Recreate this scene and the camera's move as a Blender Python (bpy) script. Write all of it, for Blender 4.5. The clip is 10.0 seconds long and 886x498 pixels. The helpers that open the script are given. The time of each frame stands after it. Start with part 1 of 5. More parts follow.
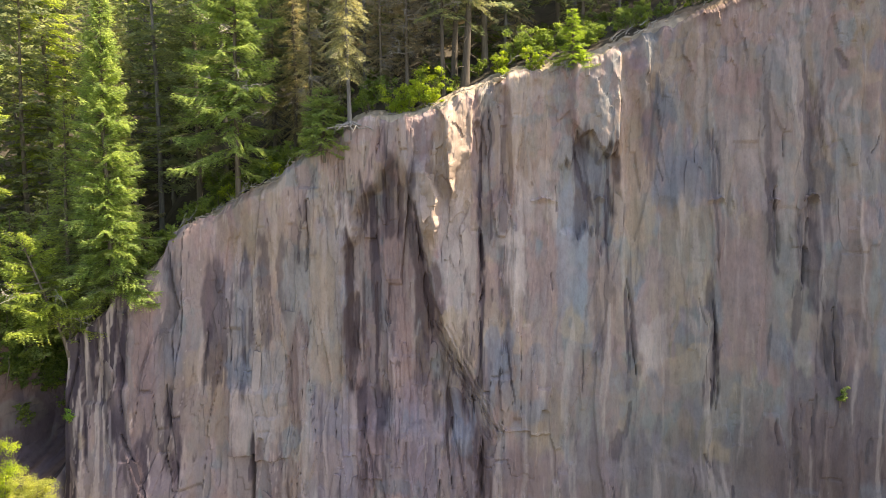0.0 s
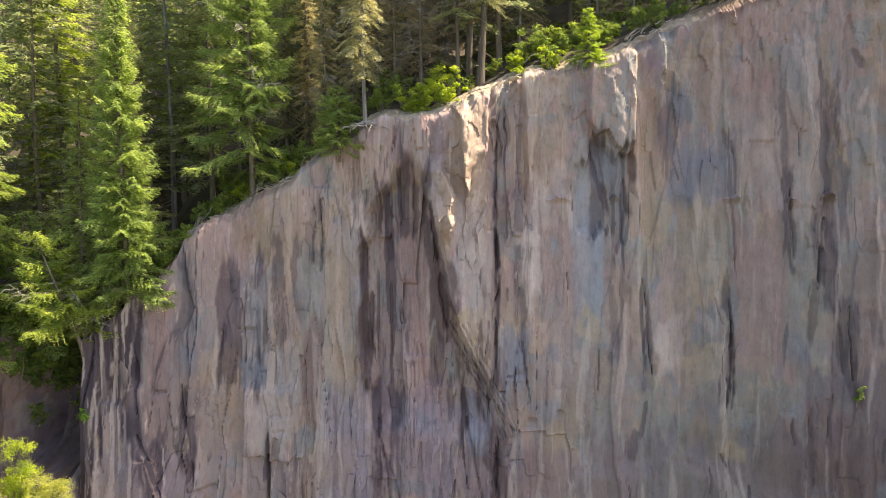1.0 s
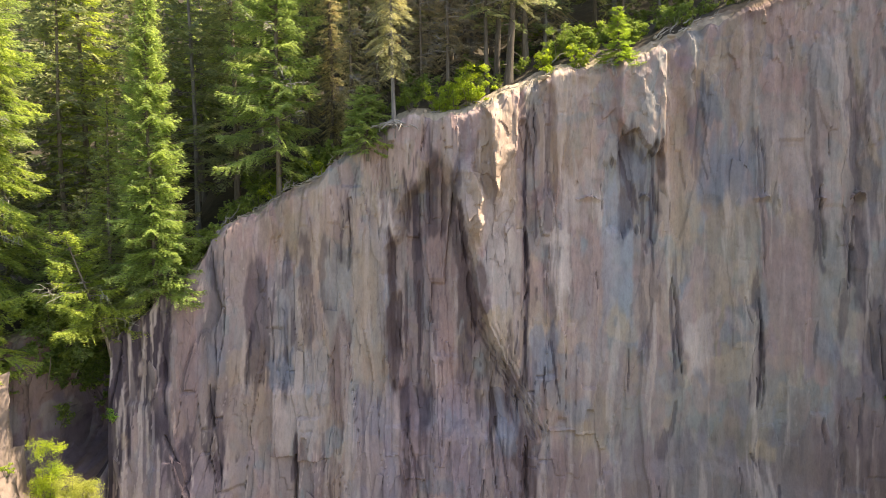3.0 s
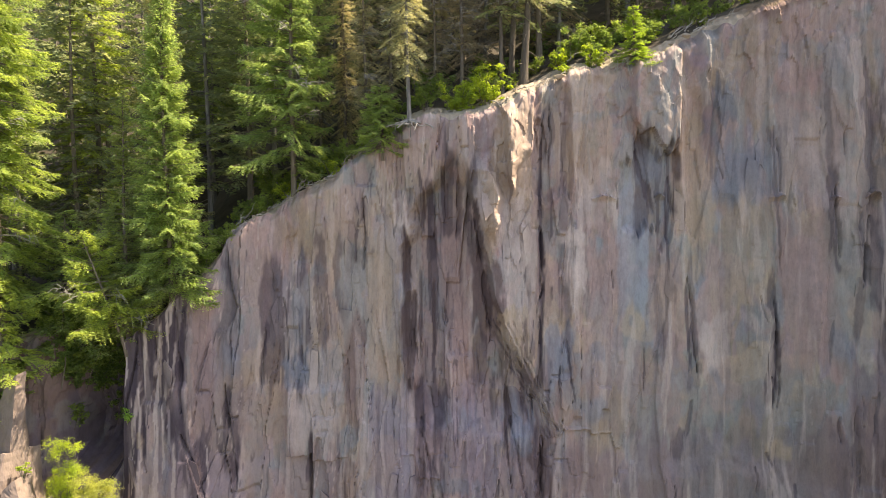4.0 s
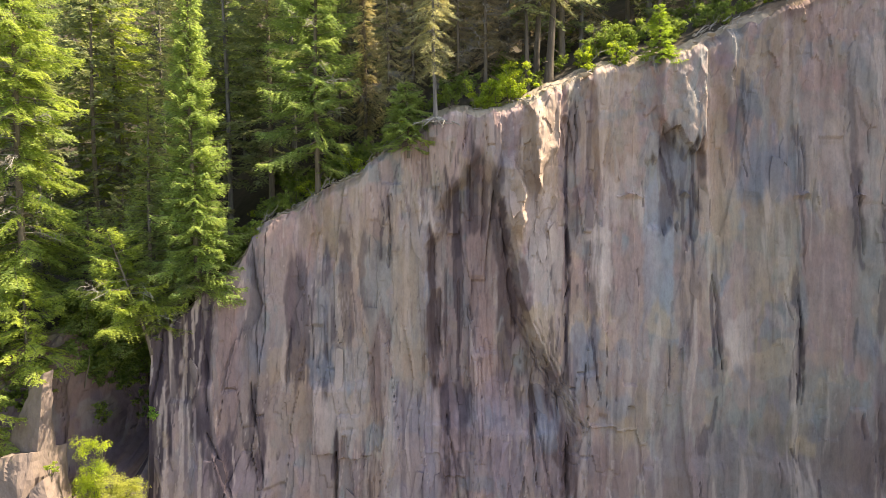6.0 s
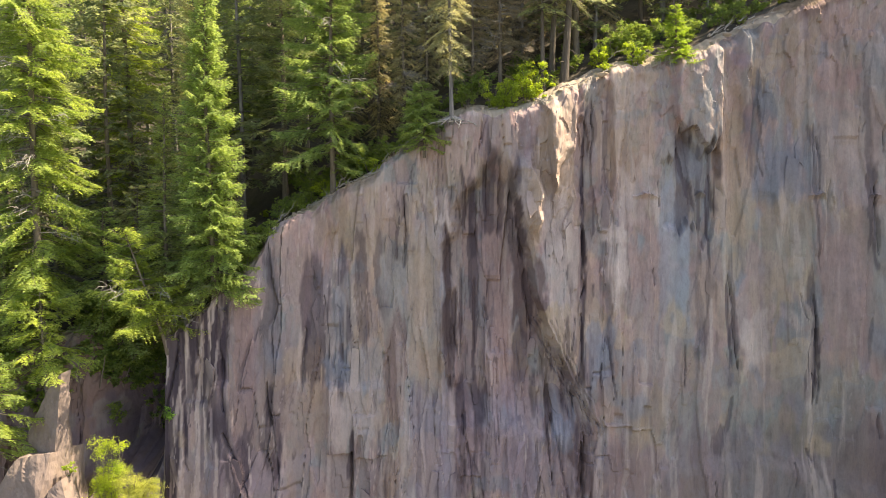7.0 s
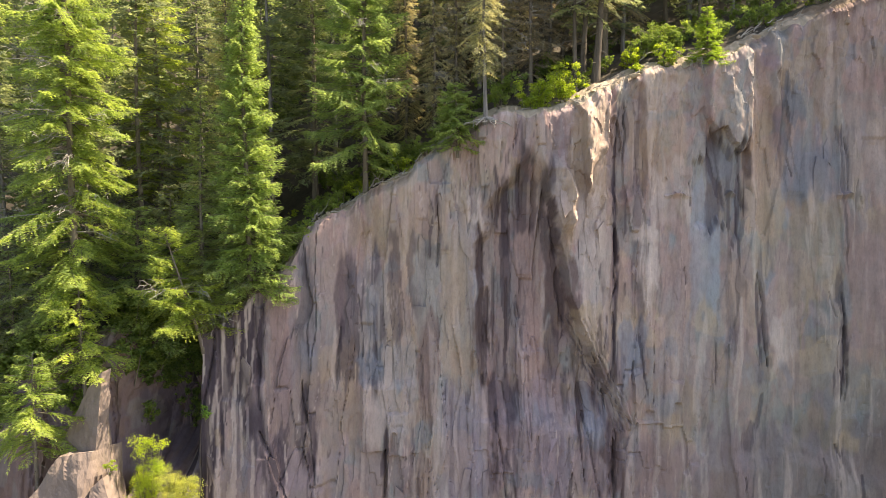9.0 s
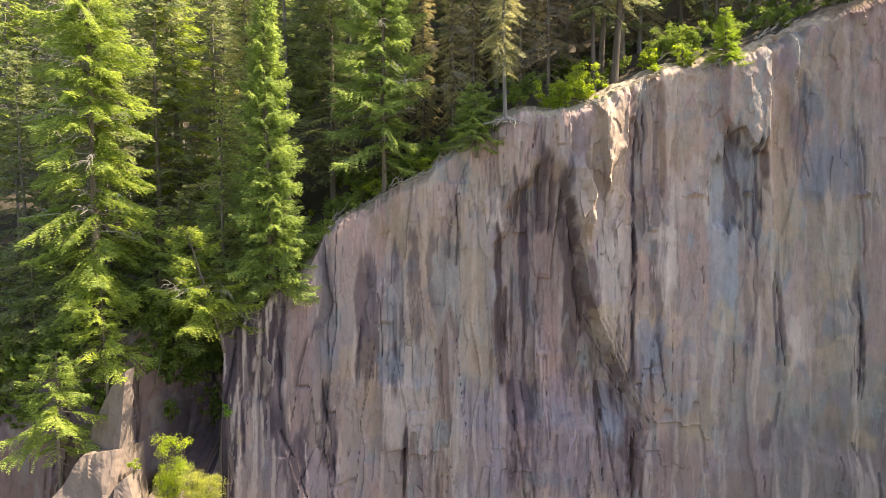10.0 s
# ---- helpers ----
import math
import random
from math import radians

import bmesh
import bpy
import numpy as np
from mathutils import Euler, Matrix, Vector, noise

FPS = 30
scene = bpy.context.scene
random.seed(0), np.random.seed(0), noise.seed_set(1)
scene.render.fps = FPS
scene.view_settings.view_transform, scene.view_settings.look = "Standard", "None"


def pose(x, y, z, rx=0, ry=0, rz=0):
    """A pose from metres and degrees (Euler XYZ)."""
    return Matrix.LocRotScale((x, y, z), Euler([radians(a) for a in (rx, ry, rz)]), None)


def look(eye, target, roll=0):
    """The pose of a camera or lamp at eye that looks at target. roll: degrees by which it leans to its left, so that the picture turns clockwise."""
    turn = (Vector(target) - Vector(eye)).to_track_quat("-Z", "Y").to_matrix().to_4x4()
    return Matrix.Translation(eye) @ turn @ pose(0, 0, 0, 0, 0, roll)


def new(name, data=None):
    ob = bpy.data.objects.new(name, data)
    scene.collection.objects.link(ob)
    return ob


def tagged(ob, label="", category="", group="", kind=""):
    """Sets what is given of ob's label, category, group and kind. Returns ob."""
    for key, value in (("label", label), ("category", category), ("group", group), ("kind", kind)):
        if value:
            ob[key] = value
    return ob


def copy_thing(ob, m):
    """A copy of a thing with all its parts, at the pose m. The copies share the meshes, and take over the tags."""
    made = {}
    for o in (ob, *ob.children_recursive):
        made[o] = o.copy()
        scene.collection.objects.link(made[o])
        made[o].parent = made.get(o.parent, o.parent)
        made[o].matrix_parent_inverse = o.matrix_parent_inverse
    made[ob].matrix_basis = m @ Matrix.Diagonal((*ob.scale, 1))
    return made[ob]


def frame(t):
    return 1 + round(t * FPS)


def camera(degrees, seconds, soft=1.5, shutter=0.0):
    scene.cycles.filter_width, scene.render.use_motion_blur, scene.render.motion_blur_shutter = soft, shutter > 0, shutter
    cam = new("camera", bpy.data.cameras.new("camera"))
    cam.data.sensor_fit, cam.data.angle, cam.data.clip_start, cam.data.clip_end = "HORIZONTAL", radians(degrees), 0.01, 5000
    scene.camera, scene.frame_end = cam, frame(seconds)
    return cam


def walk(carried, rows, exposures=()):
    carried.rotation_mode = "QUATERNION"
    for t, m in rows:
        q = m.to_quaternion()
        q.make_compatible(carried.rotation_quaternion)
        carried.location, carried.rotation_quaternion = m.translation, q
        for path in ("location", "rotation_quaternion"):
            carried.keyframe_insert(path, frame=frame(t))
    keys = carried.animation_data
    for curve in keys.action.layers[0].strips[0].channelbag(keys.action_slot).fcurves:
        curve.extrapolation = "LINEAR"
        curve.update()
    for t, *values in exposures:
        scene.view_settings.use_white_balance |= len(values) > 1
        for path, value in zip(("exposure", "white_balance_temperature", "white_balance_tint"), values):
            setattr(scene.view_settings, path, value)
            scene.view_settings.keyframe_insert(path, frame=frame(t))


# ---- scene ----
cam = camera(62.3, 10.0, soft=0.6)
METRES, EYE, TILT, LEAN, TURN = 9.0, 24.0, -6.0, 0.0, 0.0
ROWS = [
    (0.0, 0.0, 0.0, 0.0, -0.0, 0.0, 0.0),
    (0.5, -0.045, 0.0026, -0.0004, -0.04, 0.0, 0.0),
    (1.0, -0.0887, 0.0064, -0.0022, -0.07, -0.01, 0.01),
    (1.5, -0.1316, 0.0096, -0.0043, -0.11, -0.0, 0.02),
    (2.0, -0.174, 0.0137, -0.0047, -0.17, -0.01, 0.02),
    (2.5, -0.2154, 0.0176, -0.0052, -0.19, -0.0, 0.04),
    (4.0, -0.3446, 0.0203, -0.0157, -0.28, 0.08, 0.08),
    (4.5, -0.391, 0.0206, -0.0165, -0.34, 0.05, 0.08),
    (5.0, -0.4336, 0.0226, -0.0193, -0.56, 0.06, 0.06),
    (5.5, -0.4841, 0.0217, -0.0198, -0.82, 0.01, 0.07),
    (7.0, -0.6442, 0.0247, -0.0177, -1.29, -0.08, 0.08),
    (7.5, -0.7001, 0.0214, -0.0168, -1.51, -0.1, 0.08),
    (8.0, -0.7574, 0.0168, -0.0173, -1.76, -0.09, 0.09),
    (8.5, -0.8169, 0.0072, -0.0182, -1.9, -0.1, 0.1),
    (9.0, -0.8774, -0.0028, -0.0196, -1.96, -0.12, 0.1),
    (9.5, -0.9364, -0.0109, -0.0199, -1.96, -0.13, 0.09),
    (10.0, -0.9955, -0.017, -0.022, -2.1, -0.12, 0.09),
]
walk(cam, [(t, pose(0, 0, EYE, TILT, LEAN, TURN) @ pose(METRES * x, METRES * y, METRES * z, 90 + pitch, roll, yaw)) for t, x, y, z, yaw, pitch, roll in ROWS],
     [(0.0, 1.53, 8750, 14), (10.0, 1.53, 8750, 14)])


# ---- light ----
SUN_AZ, SUN_EL = 82.0, 56.0      # azimuth from +y (into the hill) towards +x; elevation
sun_dir = Vector((math.sin(radians(SUN_AZ)) * math.cos(radians(SUN_EL)),
                  math.cos(radians(SUN_AZ)) * math.cos(radians(SUN_EL)), math.sin(radians(SUN_EL))))
sun = new("sun", bpy.data.lights.new("sun", "SUN"))
sun.data.energy, sun.data.angle, sun.data.color = 5.0, radians(0.53), (1.0, 0.93, 0.80)
sun.matrix_world = look(sun_dir * 200, (0, 0, 0))
world = bpy.data.worlds.new("world")
scene.world = world
world.use_nodes = True
wn = world.node_tree
sky = wn.nodes.new("ShaderNodeTexSky")
sky.sky_type, sky.sun_disc = "NISHITA", False
sky.sun_elevation, sky.sun_rotation = radians(SUN_EL), radians(SUN_AZ)
sky.altitude, sky.dust_density = 600, 2.0
wn.links.new(sky.outputs[0], wn.nodes["Background"].inputs[0])
wn.nodes["Background"].inputs[1].default_value = 0.15


# ---- small tools ----
def hash01(i, j, seed):
    """Even random numbers in 0..1 from whole-number arrays."""
    n = (np.asarray(i, np.int64) * 374761393 + np.asarray(j, np.int64) * 668265263 + int(seed) * 1274126177) & 0xFFFFFFFF
    n = ((n ^ (n >> 13)) * 1274126177) & 0xFFFFFFFF
    n = ((n ^ (n >> 16)) * 2246822519) & 0xFFFFFFFF
    return ((n ^ (n >> 15)) & 0xFFFFFF) / float(0xFFFFFF)


def vnoise(x, y, seed):
    i, j = np.floor(x), np.floor(y)
    fx, fy = x - i, y - j
    fx, fy = fx * fx * (3 - 2 * fx), fy * fy * (3 - 2 * fy)
    a, b = hash01(i, j, seed), hash01(i + 1, j, seed)
    c, d = hash01(i, j + 1, seed), hash01(i + 1, j + 1, seed)
    return (a * (1 - fx) + b * fx) * (1 - fy) + (c * (1 - fx) + d * fx) * fy


def fbm(x, y, seed, octaves=4):
    """Layered noise, about -1..1."""
    total, amp, norm = 0.0, 1.0, 0.0
    for k in range(octaves):
        total = total + amp * (2 * vnoise(x * 2 ** k + 17.3 * k, y * 2 ** k + 5.1 * k, seed + k) - 1)
        norm += amp
        amp *= 0.5
    return total / norm * 1.6


def step(a, b, v):
    t = np.clip((v - a) / (b - a), 0, 1)
    return t * t * (3 - 2 * t)


def slabs(x, z, w, h, seed):
    """Upright rock slabs of about w x h: for each place the slab's two random numbers, the place across it, and the nearness to its edge."""
    ci, cj = np.floor(x / w), np.floor(z / h)
    best = np.full(x.shape, 1e9)
    second = best.copy()
    r1, r2, across = np.zeros(x.shape), np.zeros(x.shape), np.zeros(x.shape)
    for di in (-1, 0, 1):
        for dj in (-1, 0, 1):
            i, j = ci + di, cj + dj
            sx = (i + 0.5 + 0.85 * (hash01(i, j, seed) - 0.5)) * w
            sz = (j + 0.5 + 0.9 * (hash01(i, j, seed + 1) - 0.5)) * h
            d = np.abs(x - sx) / w + 0.75 * ((z - sz) / h) ** 2
            near = d < best
            second = np.where(near, best, np.minimum(second, d))
            best = np.where(near, d, best)
            r1 = np.where(near, hash01(i, j, seed + 2), r1)
            r2 = np.where(near, hash01(i, j, seed + 3), r2)
            across = np.where(near, (x - sx) / w, across)
    return r1, r2, across, second - best


def mesh_of(name, verts, faces, smooth=False):
    """A mesh from arrays: verts (n, 3), faces (m, 3 or 4)."""
    verts, faces = np.asarray(verts, np.float32), np.asarray(faces, np.int32)
    me = bpy.data.meshes.new(name)
    me.vertices.add(len(verts))
    me.vertices.foreach_set("co", verts.ravel())
    k = faces.shape[1]
    me.loops.add(faces.size)
    me.loops.foreach_set("vertex_index", faces.ravel())
    me.polygons.add(len(faces))
    me.polygons.foreach_set("loop_start", np.arange(len(faces), dtype=np.int32) * k)
    me.polygons.foreach_set("loop_total", np.full(len(faces), k, np.int32))
    me.polygons.foreach_set("use_smooth", np.full(len(faces), smooth))
    me.update(calc_edges=True)
    return me


def sheet_faces(rows, cols):
    a = (np.arange(rows - 1)[:, None] * cols + np.arange(cols - 1)[None, :]).ravel()
    return np.stack([a, a + 1, a + cols + 1, a + cols], 1)


def colours(me, name, rgb):
    at = me.color_attributes.new(name, "FLOAT_COLOR", "POINT")
    at.data.foreach_set("color", np.concatenate([rgb, np.ones((len(rgb), 1))], 1).astype(np.float32).ravel())


def put(name, me, material, parent=None, label=""):
    """One mesh object, under a thing or under a part."""
    ob = new(name, me)
    if material and not me.materials:
        me.materials.append(material)
    if parent:
        ob.parent = parent
    if label:
        ob["label"] = label
    return ob


# ---- materials ----
def material(name):
    m = bpy.data.materials.new(name)
    m.use_nodes = True
    nt = m.node_tree
    return m, nt, nt.nodes["Principled BSDF"]


def add(nt, kind, **values):
    n = nt.nodes.new(kind)
    for key, value in values.items():
        n.inputs[key].default_value = value
    return n


def ramp(nt, source, stops):
    n = nt.nodes.new("ShaderNodeValToRGB")
    while len(n.color_ramp.elements) < len(stops):
        n.color_ramp.elements.new(0.5)
    for e, (p, c) in zip(n.color_ramp.elements, stops):
        e.position = p
        e.color = (*c, 1)
    nt.links.new(source, n.inputs[0])
    return n.outputs[0]


def mixed(nt, a, b, fac, blend="MIX"):
    n = nt.nodes.new("ShaderNodeMix")
    n.data_type, n.blend_type = "RGBA", blend
    for value, socket in ((fac, n.inputs[0]), (a, n.inputs[6]), (b, n.inputs[7])):
        if isinstance(value, (int, float)):
            socket.default_value = value
        elif isinstance(value, tuple):
            socket.default_value = (*value, 1)
        else:
            nt.links.new(value, socket)
    return n.outputs[2]


def grain(nt, scale, stretch=(1, 1, 1), detail=5.0, rough=0.6, space="Object"):
    co = nt.nodes.new("ShaderNodeTexCoord")
    mp = nt.nodes.new("ShaderNodeMapping")
    mp.inputs["Scale"].default_value = stretch
    nt.links.new(co.outputs[space], mp.inputs[0])
    n = add(nt, "ShaderNodeTexNoise", Scale=scale, Detail=detail, Roughness=rough)
    nt.links.new(mp.outputs[0], n.inputs["Vector"])
    return n.outputs[0]


def bump(nt, bsdf, height, strength, distance, chain=None):
    n = add(nt, "ShaderNodeBump", Strength=strength, Distance=distance)
    nt.links.new(height, n.inputs["Height"])
    if chain:
        nt.links.new(chain, n.inputs["Normal"])
    nt.links.new(n.outputs[0], bsdf.inputs["Normal"])
    return n.outputs[0]


def rock_material(name, streak=(1, 1, 0.17), attribute="mineral", plain=None):
    """Weathered volcanic rock: mineral colour, upright streaks, fine grain and pits."""
    m, nt, b = material(name)
    if plain:
        base = mixed(nt, plain[0], plain[1], grain(nt, 0.7, streak))
    else:
        at = nt.nodes.new("ShaderNodeAttribute")
        at.attribute_name = attribute
        base = at.outputs["Color"]
    s = grain(nt, 2.0, streak, 4, 0.6)
    base = mixed(nt, base, ramp(nt, s, [(0.28, (0.45, 0.43, 0.46)), (0.42, (0.88, 0.87, 0.88)), (0.55, (1.0, 1.0, 1.0)), (0.72, (1.25, 1.22, 1.19))]), 0.34, "MULTIPLY")
    s2 = grain(nt, 3.2, (1, 1, 0.5), 5, 0.62)
    base = mixed(nt, base, ramp(nt, s2, [(0.3, (0.62, 0.60, 0.61)), (0.5, (1, 1, 1)), (0.72, (1.22, 1.20, 1.18))]), 0.36, "MULTIPLY")
    f = grain(nt, 11.0, (1, 1, 0.5), 8, 0.75)
    base = mixed(nt, base, ramp(nt, f, [(0.38, (0.62, 0.61, 0.63)), (0.5, (1, 1, 1)), (0.62, (1.2, 1.19, 1.18))]), 0.22, "MULTIPLY")
    nt.links.new(base, b.inputs["Base Color"])
    b.inputs["Roughness"].default_value = 0.88
    b.inputs["Specular IOR Level"].default_value = 0.25
    c = bump(nt, b, s, 0.35, 0.05)
    c = bump(nt, b, s2, 0.55, 0.05, c)
    bump(nt, b, f, 0.4, 0.03, c)
    return m


def leaf_material(name, dark, mid, light, through_light, rough=0.55):
    """Foliage: a colour of its own for each leaf or spray, some light let through."""
    m, nt, b = material(name)
    geo = nt.nodes.new("ShaderNodeNewGeometry")
    info = nt.nodes.new("ShaderNodeObjectInfo")
    c = ramp(nt, geo.outputs["Random Per Island"], [(0.0, dark), (0.55, mid), (1.0, light)])
    big = grain(nt, 1.5, detail=3)
    c = mixed(nt, c, ramp(nt, big, [(0.32, (0.62, 0.70, 0.72)), (0.66, (1.25, 1.17, 0.92))]), 0.85, "MULTIPLY")
    c = mixed(nt, c, ramp(nt, info.outputs["Random"], [(0.0, (0.84, 0.9, 0.95)), (1.0, (1.05, 1.06, 0.92))]), 1.0, "MULTIPLY")
    nt.links.new(c, b.inputs["Base Color"])
    b.inputs["Roughness"].default_value = rough
    b.inputs["Specular IOR Level"].default_value = 0.14
    tr = nt.nodes.new("ShaderNodeBsdfTranslucent")
    nt.links.new(mixed(nt, c, through_light, 1.0, "MULTIPLY"), tr.inputs[0])
    sh = nt.nodes.new("ShaderNodeAddShader")
    nt.links.new(b.outputs[0], sh.inputs[0])
    nt.links.new(tr.outputs[0], sh.inputs[1])
    nt.links.new(sh.outputs[0], nt.nodes["Material Output"].inputs[0])
    return m


def two_tone(name, a, b_, scale, stretch=(1, 1, 1), rough=0.9, relief=0.02):
    m, nt, b = material(name)
    n1, n2 = grain(nt, scale, stretch), grain(nt, scale * 6, stretch, 6, 0.7)
    c = mixed(nt, a, b_, ramp(nt, n1, [(0.3, (0, 0, 0)), (0.7, (1, 1, 1))]))
    c = mixed(nt, c, ramp(nt, n2, [(0.3, (0.6, 0.6, 0.6)), (0.65, (1.15, 1.15, 1.15))]), 0.8, "MULTIPLY")
    nt.links.new(c, b.inputs["Base Color"])
    b.inputs["Roughness"].default_value = rough
    c1 = bump(nt, b, n1, 0.6, relief * 3)
    bump(nt, b, n2, 0.7, relief, c1)
    return m


ROCK = rock_material("cliff_rock")
OUTCROP_ROCK = rock_material("outcrop_rock", streak=(1, 1, 0.35), plain=((0.170, 0.134, 0.122), (0.25, 0.204, 0.186)))
LEDGE_ROCK = rock_material("ledge_rock", streak=(1, 1, 0.6), plain=((0.34, 0.28, 0.22), (0.46, 0.40, 0.34)))
FIR = leaf_material("fir_needles", (0.102, 0.136, 0.062), (0.136, 0.172, 0.077), (0.18, 0.215, 0.096), (1.45, 1.42, 1.15))
FIR_DARK = leaf_material("dark_fir_needles", (0.104, 0.124, 0.082), (0.138, 0.158, 0.097), (0.18, 0.198, 0.118), (1.3, 1.27, 1.08))
FIR_LIGHT = leaf_material("light_fir_needles", (0.104, 0.147, 0.066), (0.139, 0.183, 0.082), (0.182, 0.226, 0.10), (1.62, 1.6, 1.25))
FIR_YELLOW = leaf_material("yellow_green_fir_needles", (0.122, 0.160, 0.056), (0.162, 0.202, 0.068), (0.212, 0.25, 0.085), (1.75, 1.68, 1.2))
SAPLING = leaf_material("sapling_needles", (0.10, 0.15, 0.035), (0.14, 0.195, 0.042), (0.185, 0.24, 0.05), (1.5, 1.5, 1.0))
GREY_NEEDLES = leaf_material("lichen_hung_needles", (0.22, 0.205, 0.145), (0.29, 0.27, 0.2), (0.38, 0.35, 0.275), (0.9, 0.85, 0.75), 0.8)
RED_NEEDLES = leaf_material("dead_brown_needles", (0.20, 0.172, 0.146), (0.27, 0.232, 0.198), (0.34, 0.298, 0.258), (0.9, 0.83, 0.75), 0.8)
LEAF = leaf_material("shrub_leaves", (0.115, 0.15, 0.03), (0.17, 0.215, 0.04), (0.255, 0.295, 0.06), (1.6, 1.6, 0.8), 0.45)
LEAF_DARK = leaf_material("dark_shrub_leaves", (0.076, 0.108, 0.038), (0.108, 0.146, 0.048), (0.148, 0.186, 0.058), (1.4, 1.45, 1.0), 0.45)
LEAF_GREEN = leaf_material("green_shrub_leaves", (0.085, 0.145, 0.035), (0.13, 0.205, 0.05), (0.19, 0.27, 0.07), (1.45, 1.6, 0.9), 0.45)
SPRUCE_NEEDLES = leaf_material("olive_spruce_needles", (0.20, 0.20, 0.125), (0.27, 0.265, 0.175), (0.36, 0.34, 0.235), (1.0, 0.95, 0.8), 0.7)
LEAF_OLIVE = leaf_material("olive_shrub_leaves", (0.13, 0.15, 0.045), (0.205, 0.215, 0.065), (0.29, 0.285, 0.10), (1.35, 1.35, 0.9), 0.5)
# bark darkened in colour to stand in for shade on the old trunks
BARK_SHADED = two_tone("shaded_bark", (0.06, 0.05, 0.042), (0.145, 0.125, 0.105), 6.0, (1, 1, 0.15), relief=0.03)
BARK = two_tone("bark", (0.12, 0.098, 0.08), (0.25, 0.215, 0.18), 6.0, (1, 1, 0.15), relief=0.03)
GREY_WOOD = two_tone("weathered_wood", (0.22, 0.21, 0.20), (0.42, 0.40, 0.38), 7.0, (1, 1, 0.12), relief=0.015)
OLD_WOOD = two_tone("silvered_trunk", (0.10, 0.10, 0.105), (0.30, 0.285, 0.27), 6.0, (1, 1, 0.12), relief=0.02)
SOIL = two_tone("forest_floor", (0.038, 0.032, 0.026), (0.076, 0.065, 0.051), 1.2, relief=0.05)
VALLEY = two_tone("valley_floor", (0.062, 0.062, 0.040), (0.115, 0.102, 0.075), 0.15, relief=0.1)

# ---- the cliff ----
LIP_X = np.array([-60, -26, -22, -19.2, -18.3, -16.5, -15.0, -14.2, -13.3, -11.4, -8.2, -6.5, -4.3, -1.5, 0.4, 2.3, 3.7, 5.6, 7.5, 9.0, 11.2, 13.3, 17, 22, 32, 60])
LIP_Y = np.array([34, 34.4, 36.0, 39.6, 34.8, 34.6, 34.8, 35.3, 36.0, 36.8, 37.0, 37.0, 36.3, 35.6, 35.5, 35.9, 36.0, 36.0, 36.2, 36.5, 36.6, 36.6, 36.5, 36.0, 36.0, 36.0])
LIP_Z = np.array([12, 15.2, 16.0, 16.0, 15.7, 17.3, 18.5, 19.3, 20.95, 22.05, 23.8, 25.2, 26.3, 26.8, 27.2, 28.2, 28.8, 29.2, 29.7, 30.4, 31.2, 32.0, 33.4, 35.0, 38.0, 42.0])
FACE_X = np.array([-60, -26, -22.4, -21.2, -19.75, -19.1, -15.6, -12.0, -9.7, -7.0, -3.0, 0.0, 3.0, 6.0, 12.0, 17.0, 24.0, 60])
FACE_Y = np.array([33, 33.6, 34.4, 39.4, 39.8, 34.3, 34.0, 35.2, 35.9, 36.1, 36.0, 35.6, 35.1, 34.8, 34.6, 33.9, 33.0, 32.0])


def lip(x):
    return np.interp(x, LIP_X, LIP_Y), np.interp(x, LIP_X, LIP_Z)


def rise(x):
    """How steeply the ground climbs just behind the lip."""
    return 0.46 - 0.27 * step(-5.5, -8.0, np.asarray(x, float))


def groove(x, z, x0, z0, x1, z1, width):
    """How near a place is to the crack from x0, z0 to x1, z1."""
    full = np.zeros(x.shape)
    cols = np.nonzero((x[0] > min(x0, x1) - 1.0) & (x[0] < max(x0, x1) + 1.0))[0]
    a, b = cols[0], cols[-1] + 1
    x, z = x[:, a:b], z[:, a:b]
    x = x + 0.10 * fbm(x * 0.5, z * 1.1, 301, 4)
    dx, dz = x1 - x0, z1 - z0
    t = np.clip(((x - x0) * dx + (z - z0) * dz) / (dx * dx + dz * dz), 0, 1)
    d = np.hypot(x - x0 - t * dx, (z - z0 - t * dz))
    taper = width * (0.35 + 0.65 * np.sqrt(np.clip(np.minimum(t, 1 - t) * 4, 0, 1)))
    full[:, a:b] = np.exp(-(d / taper) ** 2)
    return full


def patch(x, z, x0, z0, x1, z1, ragged=0.25, seed=7):
    """1 inside the ragged upright patch between two corners, 0 outside."""
    full = np.zeros(x.shape)
    cols = np.nonzero((x[0] > min(x0, x1) - 1.2) & (x[0] < max(x0, x1) + 1.2))[0]
    a, b = cols[0], cols[-1] + 1
    x, z = x[:, a:b], z[:, a:b]
    wx = x + ragged * 0.9 * fbm(x * 0.8, z * 0.5, seed, 4) + ragged * 0.35 * fbm(x * 5.0, z * 0.9, seed + 21, 3)
    wz = z + ragged * 3.0 * fbm(x * 2.6, z * 0.25, seed + 9, 3)
    cx, cz, hw, hh = (x0 + x1) / 2, (z0 + z1) / 2, abs(x1 - x0) / 2, abs(z1 - z0) / 2
    full[:, a:b] = step(1.12, 0.88, np.maximum(np.abs(wx - cx) / hw, np.abs(wz - cz) / hh))
    return full


